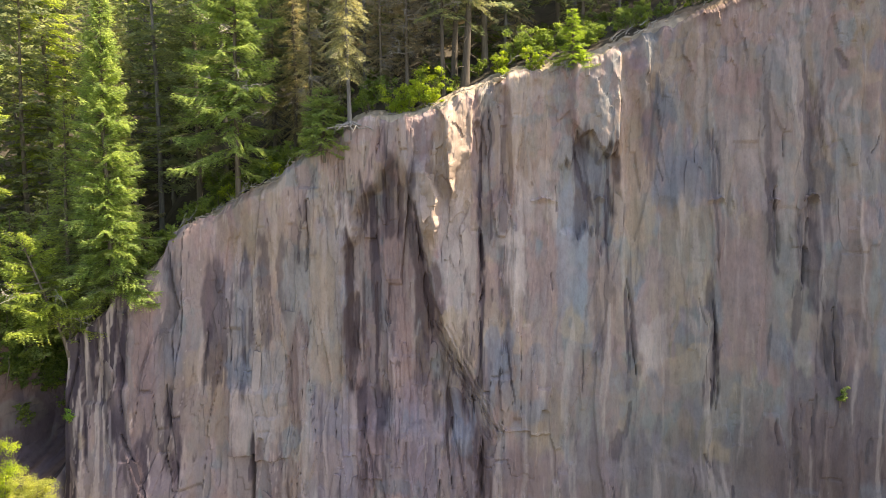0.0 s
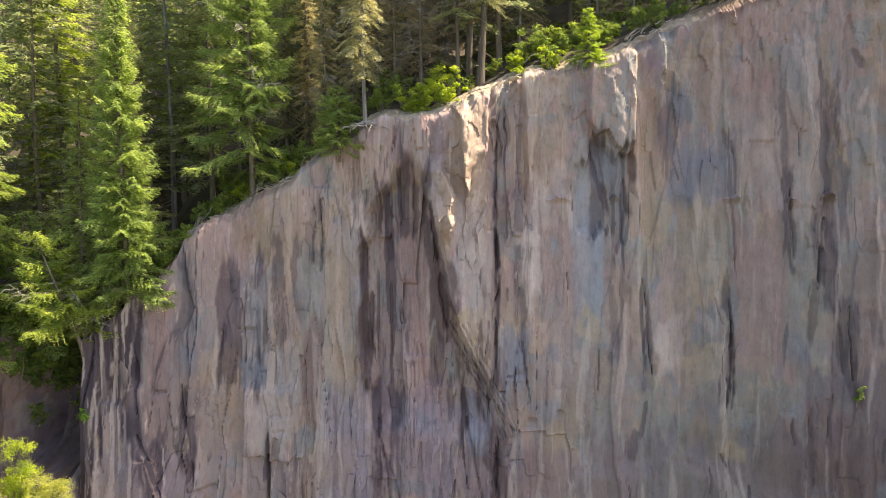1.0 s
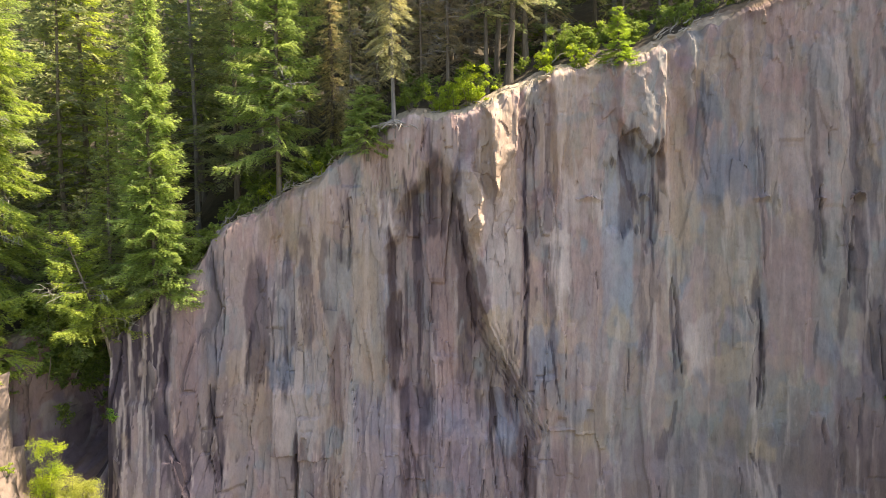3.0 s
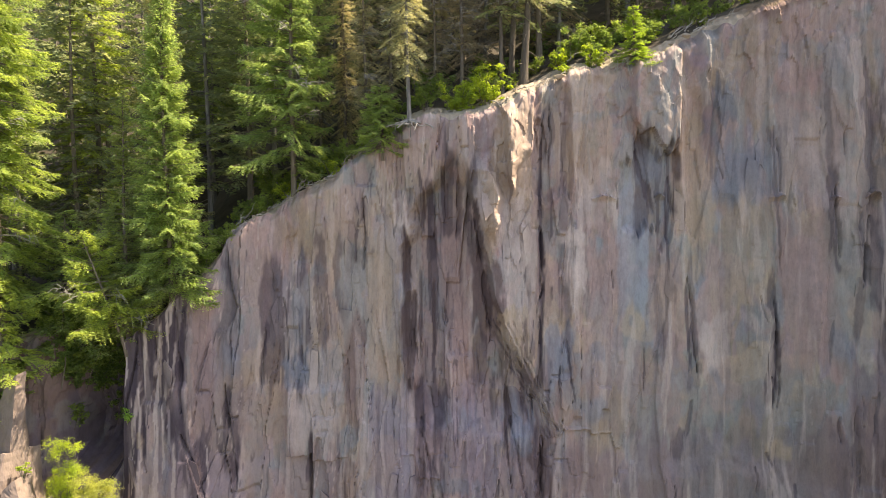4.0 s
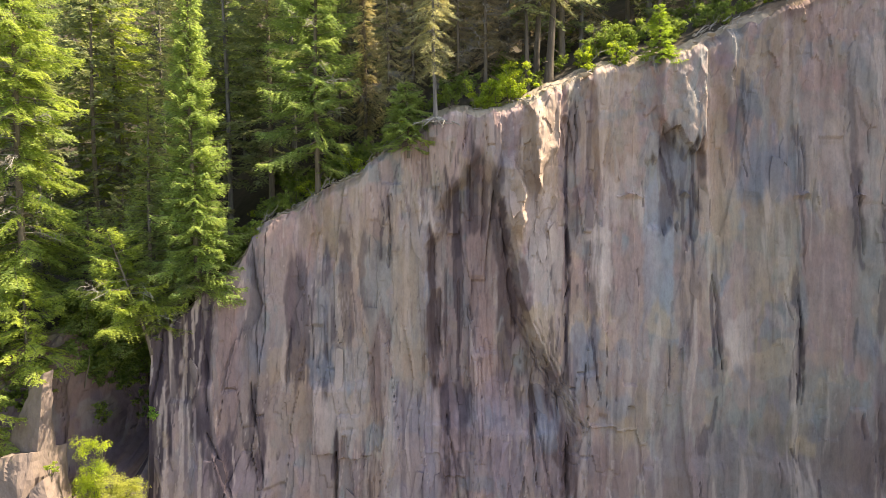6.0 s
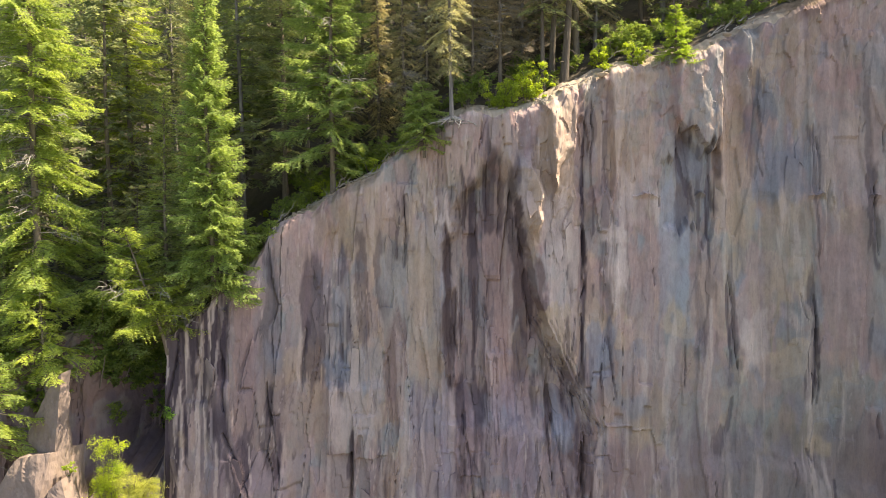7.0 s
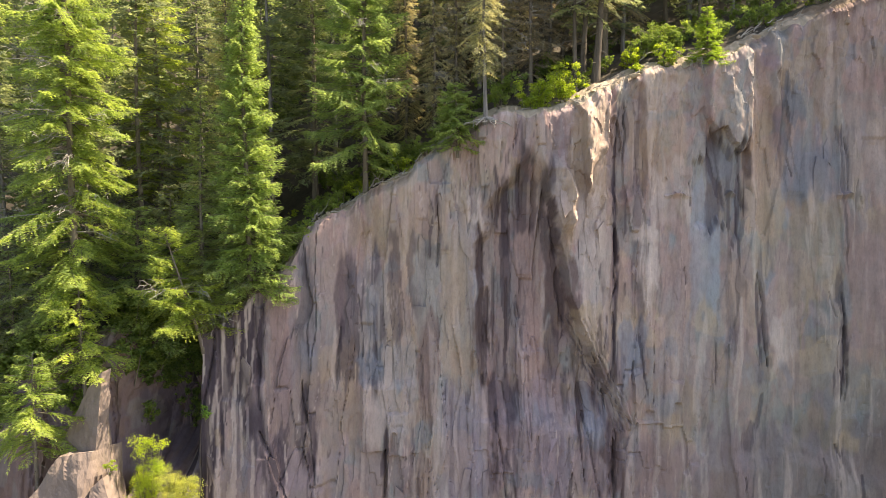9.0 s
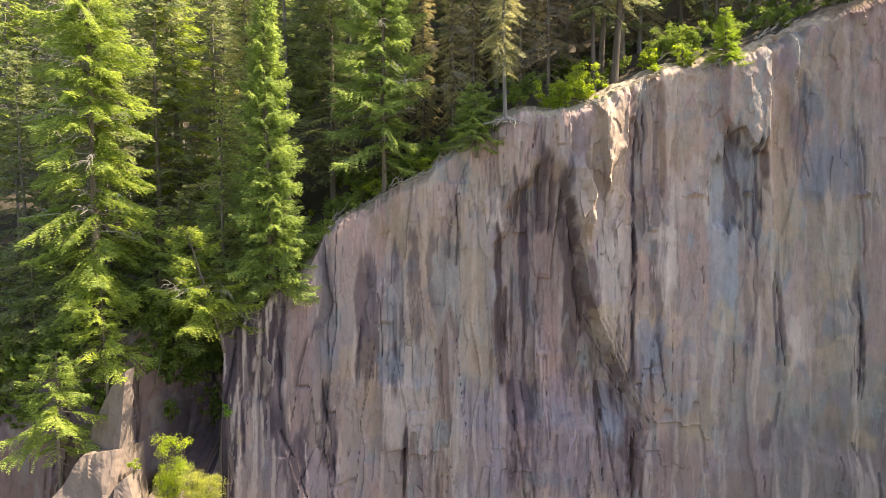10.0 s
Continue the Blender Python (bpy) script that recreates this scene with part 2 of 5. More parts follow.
# cracks: x0, z0, x1, z1, width, depth
LEFT_CRACKS = [(-6.8, 22.6, -6.9, 19.0, 0.20, 0.6), (-10.9, 17.6, -10.6, 14.5, 0.13, 0.35), (-13.6, 13.6, -12.95, 8.6, 0.17, 0.5), (-11.75, 16.2, -11.9, 13.4, 0.12, 0.35),
    (-15.5, 11.4, -14.2, 8.1, 0.16, 0.5), (-17.5, 17.0, -18.2, 12.3, 0.14, 0.4), (-9.5, 9.9, -9.65, 6.0, 0.18, 0.62), (-15.75, 17.4, -15.5, 12.4, 0.20, 0.4),
    (-16.6, 17.2, -16.9, 12.4, 0.12, 0.35)]
MIDDLE_CRACKS = [(1.95, 27.3, 1.78, 24.4, 0.10, 0.25), (1.72, 23.0, 1.90, 21.6, 0.12, 0.3), (1.88, 21.0, 1.84, 17.6, 0.15, 0.45), (1.9, 16.8, 1.80, 13.6, 0.12, 0.3),
    (1.85, 10.9, 2.05, 5.5, 0.22, 0.6), (0.4, 11.6, 1.3, 7.4, 0.16, 0.5), (-4.0, 11.6, -3.3, 7.0, 0.18, 0.5), (2.2, 27.2, 2.3, 24.5, 0.10, 0.35),
    (0.0, 16.4, 1.6, 12.9, 0.18, 0.5), (1.6, 12.9, 2.7, 11.2, 0.16, 0.5)]
RIGHT_CRACKS = [(13.2, 17.8, 13.35, 12.5, 0.14, 0.35), (16.0, 23.3, 16.2, 19.8, 0.16, 0.5), (9.05, 18.9, 9.4, 14.2, 0.10, 0.35), (17.5, 21.8, 17.2, 18.4, 0.20, 0.5),
    (18.6, 17.6, 18.6, 14.2, 0.16, 0.5), (13.3, 25.5, 13.45, 22.9, 0.12, 0.3), (4.6, 27.6, 4.9, 25.2, 0.14, 0.12), (5.6, 28.0, 6.4, 24.6, 0.2, 0.15)]
RIGHT_Z, RIGHT_X = [11.5, 12.9, 14.65, 16.35, 18.0, 20.25, 22.2, 23.9, 25.0], [2.5, 1.56, 0.71, 0.0, -0.41, -0.97, -1.39, -1.79, -2.0]
LEFT_Z, LEFT_X = [11.2, 13.5, 15.2, 17.0, 20.0, 22.2, 23.8, 25.0], [-4.05, -4.45, -5.05, -5.11, -5.0, -4.38, -3.42, -3.1]


# stains, mineral bands, and dark streaks that paint shade into cracks and crevices: x, z at the top, x, z at the foot,
# width, strength
DARK_STREAKS_WEST = [
    (-16.73, 16.89, -16.95, 13.24, 0.35, 0.85), (-16.12, 17.03, -16.34, 13.24, 0.3, 0.9), (-15.36, 16.89, -15.6, 13.23, 0.22, 0.9), (-17.74, 15.5, -17.92, 12.39, 0.22, 0.7),
    (-18.11, 14.37, -18.19, 8.64, 0.19, 0.7), (-17.7, 11.81, -17.91, 8.64, 0.16, 0.6), (-15.74, 11.67, -15.67, 10.31, 0.38, 0.75), (-15.43, 12.38, -15.23, 8.63, 0.33, 0.7),
    (-14.65, 10.94, -14.33, 8.62, 0.22, 0.6), (-13.11, 12.37, -13.01, 8.91, 0.33, 0.7), (-13.27, 16.6, -13.27, 14.64, 0.16, 0.6), (-11.62, 16.88, -11.78, 14.5, 0.19, 0.85),
    (-10.63, 18.54, -10.77, 15.76, 0.16, 0.6), (-9.56, 10.93, -9.64, 7.87, 0.27, 0.85), (-13.49, 20.19, -13.5, 17.99, 0.27, 0.4)]
DARK_STREAKS_HOLLOW = [
    (-4.8, 21.27, -4.63, 14.62, 0.33, 0.9), (-4.35, 17.98, -4.61, 13.2, 0.38, 0.8), (-4.05, 19.36, -4.08, 14.05, 0.14, 0.6), (-3.85, 23.16, -3.99, 21.0, 0.22, 0.8),
    (-2.05, 23.7, -2.17, 20.45, 0.44, 0.7), (-2.75, 23.43, -2.8, 21.27, 0.22, 0.6), (-1.42, 22.62, -0.93, 19.08, 0.27, 0.9), (-0.77, 19.08, -0.55, 15.74, 0.41, 0.9),
    (-3.39, 18.53, -3.39, 14.62, 0.16, 0.6), (-2.67, 14.62, -2.69, 11.48, 0.22, 0.5), (0.36, 13.19, 0.36, 11.18, 0.41, 0.6), (1.8, 10.6, 1.76, 7.62, 0.46, 0.85),
    (-6.88, 22.76, -6.92, 21.22, 0.33, 0.75), (-4.09, 11.19, -3.95, 7.7, 0.3, 0.5), (0.13, 11.76, 0.45, 8.27, 0.16, 0.7)]
DARK_STREAKS_MIDDLE = [
    (1.87, 25.3, 1.71, 21.81, 0.14, 0.7), (1.76, 21.54, 1.94, 19.07, 0.24, 0.85), (2.02, 19.07, 1.87, 14.6, 0.19, 0.8), (6.28, 25.3, 7.49, 21.54, 0.24, 0.6),
    (8.09, 23.7, 8.35, 21.81, 0.22, 0.65), (7.97, 23.16, 8.06, 19.07, 0.16, 0.45), (8.9, 18.51, 9.1, 14.59, 0.16, 0.6), (13.18, 16.83, 13.0, 11.71, 0.22, 0.85),
    (6.84, 15.72, 6.77, 13.45, 0.11, 0.6), (3.1, 15.73, 3.59, 12.32, 0.11, 0.6), (8.71, 11.44, 8.29, 9.7, 0.65, 0.55), (9.21, 13.16, 8.85, 10.86, 0.24, 0.5),
    (12.64, 10.41, 12.96, 9.62, 0.22, 0.6), (13.98, 9.09, 13.91, 7.62, 0.22, 0.6), (7.5, 18.51, 7.69, 15.15, 0.24, 0.35)]
DARK_STREAKS_EAST = [
    (15.95, 23.16, 16.06, 19.88, 0.16, 0.85), (13.08, 25.57, 13.48, 19.06, 0.14, 0.5), (17.18, 21.8, 17.24, 18.5, 0.38, 0.6), (15.68, 16.83, 15.52, 14.57, 0.16, 0.45),
    (17.75, 13.42, 17.53, 11.35, 0.16, 0.6), (16.86, 10.83, 17.15, 8.2, 0.22, 0.45), (15.6, 27.32, 16.03, 20.32, 0.3, 0.5), (17.49, 29.55, 17.59, 21.96, 0.6, 0.65),
    (17.25, 20.59, 17.44, 18.52, 0.38, 0.6), (19.1, 29.81, 19.31, 28.85, 0.41, 0.6), (18.15, 17.12, 18.49, 13.3, 0.22, 0.75), (19.25, 17.55, 19.87, 15.52, 0.65, 0.5),
    (20.1, 11.43, 19.89, 10.26, 0.27, 0.6)]
PALE_STREAKS = [
    (-17.14, 16.89, -17.4, 12.96, 0.16, 0.8), (-16.41, 16.61, -16.62, 14.65, 0.11, 0.8), (-15.76, 15.77, -15.89, 13.52, 0.14, 0.6), (-17.55, 13.52, -17.87, 10.96, 0.22, 0.6),
    (-18.36, 15.78, -18.68, 11.53, 0.22, 0.5), (-16.37, 12.38, -16.31, 11.24, 0.14, 0.7), (-13.27, 11.51, -13.09, 10.07, 0.1, 0.8), (-14.41, 10.65, -14.19, 8.62, 0.1, 0.7),
    (-10.31, 20.73, -10.41, 18.54, 0.27, 0.45), (0.87, 23.16, 1.03, 19.35, 0.44, 0.5), (3.13, 21.05, 3.32, 20.12, 0.98, 0.65), (3.49, 19.76, 3.6, 16.85, 0.27, 0.55),
    (-1.48, 18.66, -1.52, 16.86, 0.35, 0.5), (5.39, 23.43, 5.45, 21.13, 0.33, 0.5), (10.02, 16.14, 10.23, 14.16, 0.82, 0.5)]
PALE_BANDS = [
    (1.36, 21.27, 1.49, 14.6, 0.49, 0.4), (3.95, 23.7, 4.09, 22.08, 0.76, 0.4), (8.1, 17.96, 8.1, 14.59, 0.19, 0.5), (6.23, 15.72, 6.06, 14.03, 0.38, 0.4),
    (14.59, 26.64, 14.9, 23.97, 1.36, 0.4), (12.95, 15.71, 12.75, 11.71, 0.49, 0.35), (16.34, 30.72, 16.45, 28.51, 0.82, 0.45), (18.31, 26.66, 18.63, 25.33, 0.22, 0.5),
    (16.38, 25.47, 16.69, 21.41, 1.03, 0.35), (19.58, 27.98, 19.34, 27.01, 0.33, 0.7)]
ROSE_BANDS = [
    (-2.08, 17.97, -1.72, 12.91, 1.03, 0.7), (-2.25, 20.45, -2.13, 17.97, 0.49, 0.5), (5.05, 20.72, 4.9, 17.96, 1.09, 0.4), (14.36, 20.71, 14.73, 16.83, 1.63, 0.6),
    (14.27, 27.48, 14.86, 26.69, 1.14, 0.5), (14.31, 17.39, 14.68, 14.57, 1.09, 0.45), (-14.08, 18.55, -14.42, 14.64, 1.09, 0.3), (-0.89, 13.47, -0.73, 11.18, 0.71, 0.5),
    (6.56, 15.72, 6.52, 12.31, 0.82, 0.35)]
TAN_BANDS = [
    (-6.11, 20.45, -5.82, 15.75, 0.82, 0.5), (-5.87, 15.75, -5.29, 11.77, 1.25, 0.5), (-0.97, 23.7, -0.5, 19.35, 0.76, 0.55), (9.05, 29.25, 9.63, 19.06, 1.09, 0.5),
    (13.18, 10.99, 13.37, 9.91, 1.63, 0.65), (11.56, 15.71, 11.62, 14.52, 0.54, 0.6), (11.28, 19.06, 11.24, 16.84, 1.63, 0.3), (-17.54, 11.53, -17.5, 10.61, 0.33, 0.5),
    (12.14, 22.35, 12.28, 21.2, 0.65, 0.4), (0.12, 17.33, -0.08, 16.24, 0.44, 0.8), (4.72, 11.74, 4.9, 10.0, 1.2, 0.4), (19.63, 25.2, 19.2, 22.45, 0.82, 0.5)]
BLUE_BANDS = [
    (-13.29, 15.77, -13.35, 13.51, 0.76, 0.5), (-10.29, 14.78, -10.27, 13.16, 1.25, 0.75), (-10.23, 17.99, -10.29, 14.63, 0.6, 0.5), (2.96, 15.59, 3.06, 13.69, 0.82, 0.75),
    (4.55, 13.03, 4.44, 11.6, 1.63, 0.5), (0.75, 11.18, 0.96, 9.87, 1.09, 0.5), (-2.21, 8.72, -2.12, 7.63, 1.63, 0.55), (11.54, 25.44, 11.82, 22.21, 2.56, 0.8),
    (15.95, 16.83, 16.36, 14.57, 1.09, 0.5), (10.11, 14.58, 10.55, 13.16, 0.49, 0.5), (7.1, 24.98, 7.44, 22.89, 1.31, 0.55), (4.62, 15.73, 4.79, 14.6, 0.65, 0.5),
    (-16.21, 10.81, -16.36, 8.28, 0.44, 0.4), (20.2, 9.68, 20.89, 7.71, 1.63, 0.5), (20.76, 15.44, 21.33, 14.3, 1.36, 0.5)]


def stroke(x, z, x0, z0, x1, z1, w):
    """1 inside a ragged band that runs from x0, z0 down to x1, z1, 0 outside."""
    full = np.zeros(x.shape)
    cols = np.nonzero((x[0] > min(x0, x1) - w - 0.4) & (x[0] < max(x0, x1) + w + 0.4))[0]
    a, b = cols[0], cols[-1] + 1
    x, z = x[:, a:b], z[:, a:b]
    t = (z0 - z) / (z0 - z1) + 0.16 * fbm(x * 3.2, z * 0.3, 811, 3)
    xc = x0 + (x1 - x0) * np.clip(t, 0, 1) + min(0.3 * w, 0.16) * fbm(x * 0.3, z * 1.1, 821, 3)
    half = 0.5 * w * (0.45 + 0.55 * np.sqrt(np.clip(4 * t * (1 - t), 0, 1))) * (0.9 + 0.45 * fbm(x * 4.5, z * 0.35, 831, 3))
    broad = step(0.4, 1.0, np.float64(w))
    edge = np.abs(x - xc) / np.maximum(half, 0.02) + broad * (0.45 * fbm(x * 1.6, z * 1.1, 841, 3) + 0.3 * (hash01(np.floor(x * 2.3), np.floor(z * 1.4), 5) - 0.5))
    full[:, a:b] = step(1.2 + 0.25 * broad, 0.7 - 0.15 * broad, edge) * step(-0.02, 0.08 + 0.2 * broad, t) * step(1.02, 0.86 - 0.15 * broad, t)
    return full


def hollow(x, z):
    """The long hollow between the buttress and the pale wall."""
    xr = np.interp(z, RIGHT_Z, RIGHT_X) + 0.12 * fbm(x * 0.2, z * 1.3, 41, 3)
    xl = np.interp(z, LEFT_Z, LEFT_X) + 0.25 * fbm(x * 0.2, z * 0.9, 43, 3)
    up = step(25.0, 23.2, z + 0.5 * fbm(x * 1.6, z * 0.2, 47, 3)) * step(10.6, 12.5, z)
    return step(-0.05, 0.14, xr - x) * step(-0.1, 0.7, x - xl) * up, xr, xl


def proud(x, z):
    """How far the rock stands out of the smooth face, in metres."""
    xw = x + 0.35 * fbm(x * 0.25, z * 0.09, 11, 3) + 0.07 * fbm(x * 1.5, z * 0.7, 12, 3)
    a1, a2, ac, ae = slabs(xw, z, 2.6, 11.0, 21)
    b1, b2, bc, be = slabs(xw + 0.3 * a1, z, 0.95, 4.2, 31)
    c1, c2, cc, ce = slabs(xw + 0.2 * b1, z + 0.7 * b2, 0.34, 1.7, 41)
    calm = 0.35 + 0.65 * step(-0.3, 0.5, fbm(x * 0.22, z * 0.16, 51, 3))
    fa, fb, fc = step(0.0, 0.02, ae), step(0.0, 0.035, be), step(0.0, 0.08, ce)
    lz_ = lip(x)[1]
    calm = calm * (1 - 0.58 * step(3.0, 6.0, x)) * (1 - 0.62 * step(-14.5, -16.0, x))
    east = step(3.0, 6.0, x)
    p = fa * (0.40 * (a1 - 0.5) + 0.5 * (a2 - 0.5) * ac) * (1 - 0.55 * east)
    p = p + calm * fb * (0.34 * (b1 - 0.35) + 0.5 * (b2 - 0.5) * bc)
    p = p + calm * fc * (0.065 * (c1 - 0.4) + 0.09 * (c2 - 0.5) * cc)
    p = p + 0.10 * fbm(xw * 0.8, z * 0.22, 61, 3) + 0.02 * fbm(xw * 3.2, z * 0.8, 62, 3)
    p = p + east * (0.20 * fbm(xw * 0.55, z * 0.035, 63, 2) + 0.08 * fbm(xw * 1.5, z * 0.09, 67, 2))
    broken = step(0.15, 0.7, fbm(x * 0.35, z * 0.22, 55, 3) + 0.5 * step(4.5, 2.0, np.abs(x + 2.0)) - 0.45 * step(4.0, 9.0, x))
    p = p + broken * (0.12 * fc * (c1 - 0.4) - 0.12 * np.abs(fbm(xw * 2.2, z * 0.4, 91, 3)))
    # smoother under the bare edge, on the pillar and on the leaning buttress
    near_lip = step(5.5, 2.0, lz_ - z) * step(3.0, 5.0, x)
    smooth = np.maximum(near_lip, patch(x, z, -1.3, 27.6, 1.3, 20.6, 0.1, 74))
    d1, d2, dc, de = slabs(xw + 0.2 * fbm(x * 1.2, z * 1.0, 64, 3), z + 0.4 * fbm(x * 0.9, z * 0.7, 65, 3), 0.6, 0.9, 66)
    p = p * (1 - 0.66 * smooth) + smooth * (0.13 * (d1 - 0.5) + 0.26 * (d2 - 0.5) * dc + 0.05 * fbm(xw * 2.6, z * 2.0, 68, 4))
    for x0, z0, x1, z1, w, depth in LEFT_CRACKS + MIDDLE_CRACKS + RIGHT_CRACKS:
        g = groove(x, z, x0, z0, x1, z1, w * 0.42)
        p = p - (depth if depth > 0.65 else 0.5 * depth) * g * (0.55 + 0.6 * vnoise(x * 2.0, z * 1.3, 93))
        # one side of the crack stands a little prouder
        xc = np.interp(z, sorted((z0, z1)), (x0, x1) if z0 < z1 else (x1, x0))
        zi = step(min(z0, z1) - 0.1, min(z0, z1) + 1.2, z) * step(max(z0, z1) + 0.1, max(z0, z1) - 1.2, z)
        sd = 1 if hash01(np.int64(x0 * 10), np.int64(z0 * 10), 5) > 0.5 else -1
        p = p + 0.3 * depth * zi * step(0.0, 0.1, sd * (x - xc)) * step(1.1, 0.1, sd * (x - xc))
    for x0, z0, x1, z1, w, s in DARK_STREAKS_HOLLOW + DARK_STREAKS_MIDDLE + DARK_STREAKS_EAST:
        p = p - 0.14 * s * stroke(x, z, x0, z0, x1, z1, w)
    for x0, z0, x1, z1, w, s in PALE_STREAKS:
        p = p + 0.03 * s * stroke(x, z, x0, z0, x1, z1, w)
    rnd = np.random.default_rng(9)
    for k in range(46):
        x0, z0, ln, ln2 = rnd.uniform(-18, 21), rnd.uniform(6, 28), rnd.uniform(0.5, 1.8), rnd.normal(0, 0.12)
        p = p - rnd.uniform(0.05, 0.14) * groove(x, z, x0, z0, x0 + ln2, z0 - ln, rnd.uniform(0.03, 0.06))
    # twisted ropes of rock below the leaning buttress
    for k in range(5):
        o = 0.26 * k - 0.7
        for x0, z0, x1, z1 in ((-0.1, 16.6, 0.9, 14.6), (0.9, 14.6, 1.9, 12.6), (1.9, 12.6, 2.6, 10.9)):
            p = p + 0.09 * groove(x, z, x0 + o, z0 + 0.2 * o, x1 + 0.75 * o, z1 + 0.2 * o, 0.11)
            p = p - 0.08 * groove(x, z, x0 + o + 0.13, z0 + 0.2 * o, x1 + 0.75 * o + 0.12, z1 + 0.2 * o, 0.06)
    h, xr, xl = hollow(x, z)
    p = p - 0.95 * h
    # the leaning edge beside the hollow
    p = p + 0.55 * step(-0.1, 0.05, x - xr) * step(1.7, 0.0, x - xr) * step(13, 16, z) * step(25.5, 22.5, z)
    # its thin sunlit edge
    xe = np.interp(z, [20.8, 21.3, 22.8, 24.1], [-0.35, -0.45, -0.36, -0.8]) + 0.10 * fbm(z * 2.0, z * 0, 57, 3)
    ridge = np.where(x < xe, np.clip(1 + (x - xe) / 1.2, 0, 1), np.clip(1 - (x - xe) / np.interp(z, [20.8, 22.0, 24.4], [0.10, 0.42, 0.20]), 0, 1))
    p = p + 0.85 * ridge * step(20.4, 21.6, z) * step(24.9, 23.9, z)
    # the sunlit pillar under the lip, narrowing downwards
    left = np.interp(z, [23.0, 27.5], [0.35, -0.25])
    left = left + 0.12 * fbm(x * 0.6, z * 0.8, 58, 3)
    wedge = np.interp(z, [22.6, 24.0, 25.2, 27.0], [0.15, 0.6, 1.3, 2.0]) + 0.25 * fbm(x * 0.9, z * 0.8, 59, 3)
    p = p + 1.05 * step(-0.06, 0.05, x - left) * np.clip(1 - (x - left) / wedge, 0, 1) * (1 + 0.25 * fbm(x * 1.6, z * 0.9, 60, 4)) * step(22.4, 23.4, z)
    p = p - 0.40 * patch(x, z, 1.45, 27.6, 3.2, 22.8, 0.2, 72)
    # the toothed overhang and the undercut below it
    teeth = np.interp(x, [6.2, 6.7, 7.2, 7.5, 8.1, 8.5, 8.7], [26.6, 25.7, 25.9, 25.3, 24.7, 25.2, 28.0])
    p = p + 0.45 * step(-0.05, 0.12, z - teeth + 0.12 * fbm(x * 3, z * 2, 71, 3)) * step(6.1, 6.4, x) * step(8.75, 8.5, x)
    p = p - 0.35 * patch(x, z, 5.9, 24.9, 8.6, 21.0, 0.3, 73)
    # step beside the blue-grey panel
    p = p + 0.35 * step(10.3, 10.05, x + 0.1 * fbm(x, z * 0.6, 75, 3)) * step(9.2, 9.9, x) * step(23.5, 26.0, z)
    # the box with the undercut edge, low down
    box = step(9.75, 9.9, z + 0.25 * np.floor(2 * vnoise(x * 1.1, x * 0, 77)) + 0.05 * fbm(x * 4, z * 3, 78, 2)) * step(13.4, 12.9, z)
    p = p + 0.38 * box * step(-10.8, -10.6, x) * step(-7.7, -8.1, x)
    # the shelf at the foot of the dark groove
    p = p + 0.4 * step(9.4, 8.3, z - 0.25 * (x + 13.7)) * step(-15.2, -14.4, x) * step(-12.2, -12.6, x)
    # horizontal break across the lower wall
    p = p + 0.22 * step(11.3, 11.0, z + 0.5 * fbm(x * 0.9, z * 0.3, 79, 4)) * step(-5.5, -4.0, x) * step(1.5, 0.5, x)
    p = p + 0.45 * step(11.6, 9.5, z + 0.9 * np.abs(x - 10.2) * 0.5 + 0.4 * fbm(x, z, 81, 3)) * step(6.0, 8.0, x) * step(18, 15, x)
    # broken ground on the gully's floor
    p = p + 7.5 * step(9.8, 8.0, z + 0.3 * fbm(x * 1.3, z * 0.2, 83, 3)) * step(-22.0, -21.2, x) * step(-18.6, -19.0, x)
    gully = step(-19.0, -19.5, x) * step(-22.4, -21.6, x)
    p = p + gully * (0.55 * fbm(x * 1.3, z * 0.55, 881, 4) + 0.5 * (b1 - 0.5) + 0.25 * (c1 - 0.5))
    return p, (xw, a1, b1, b2, c1, h, xr, be, ce, ae, broken)


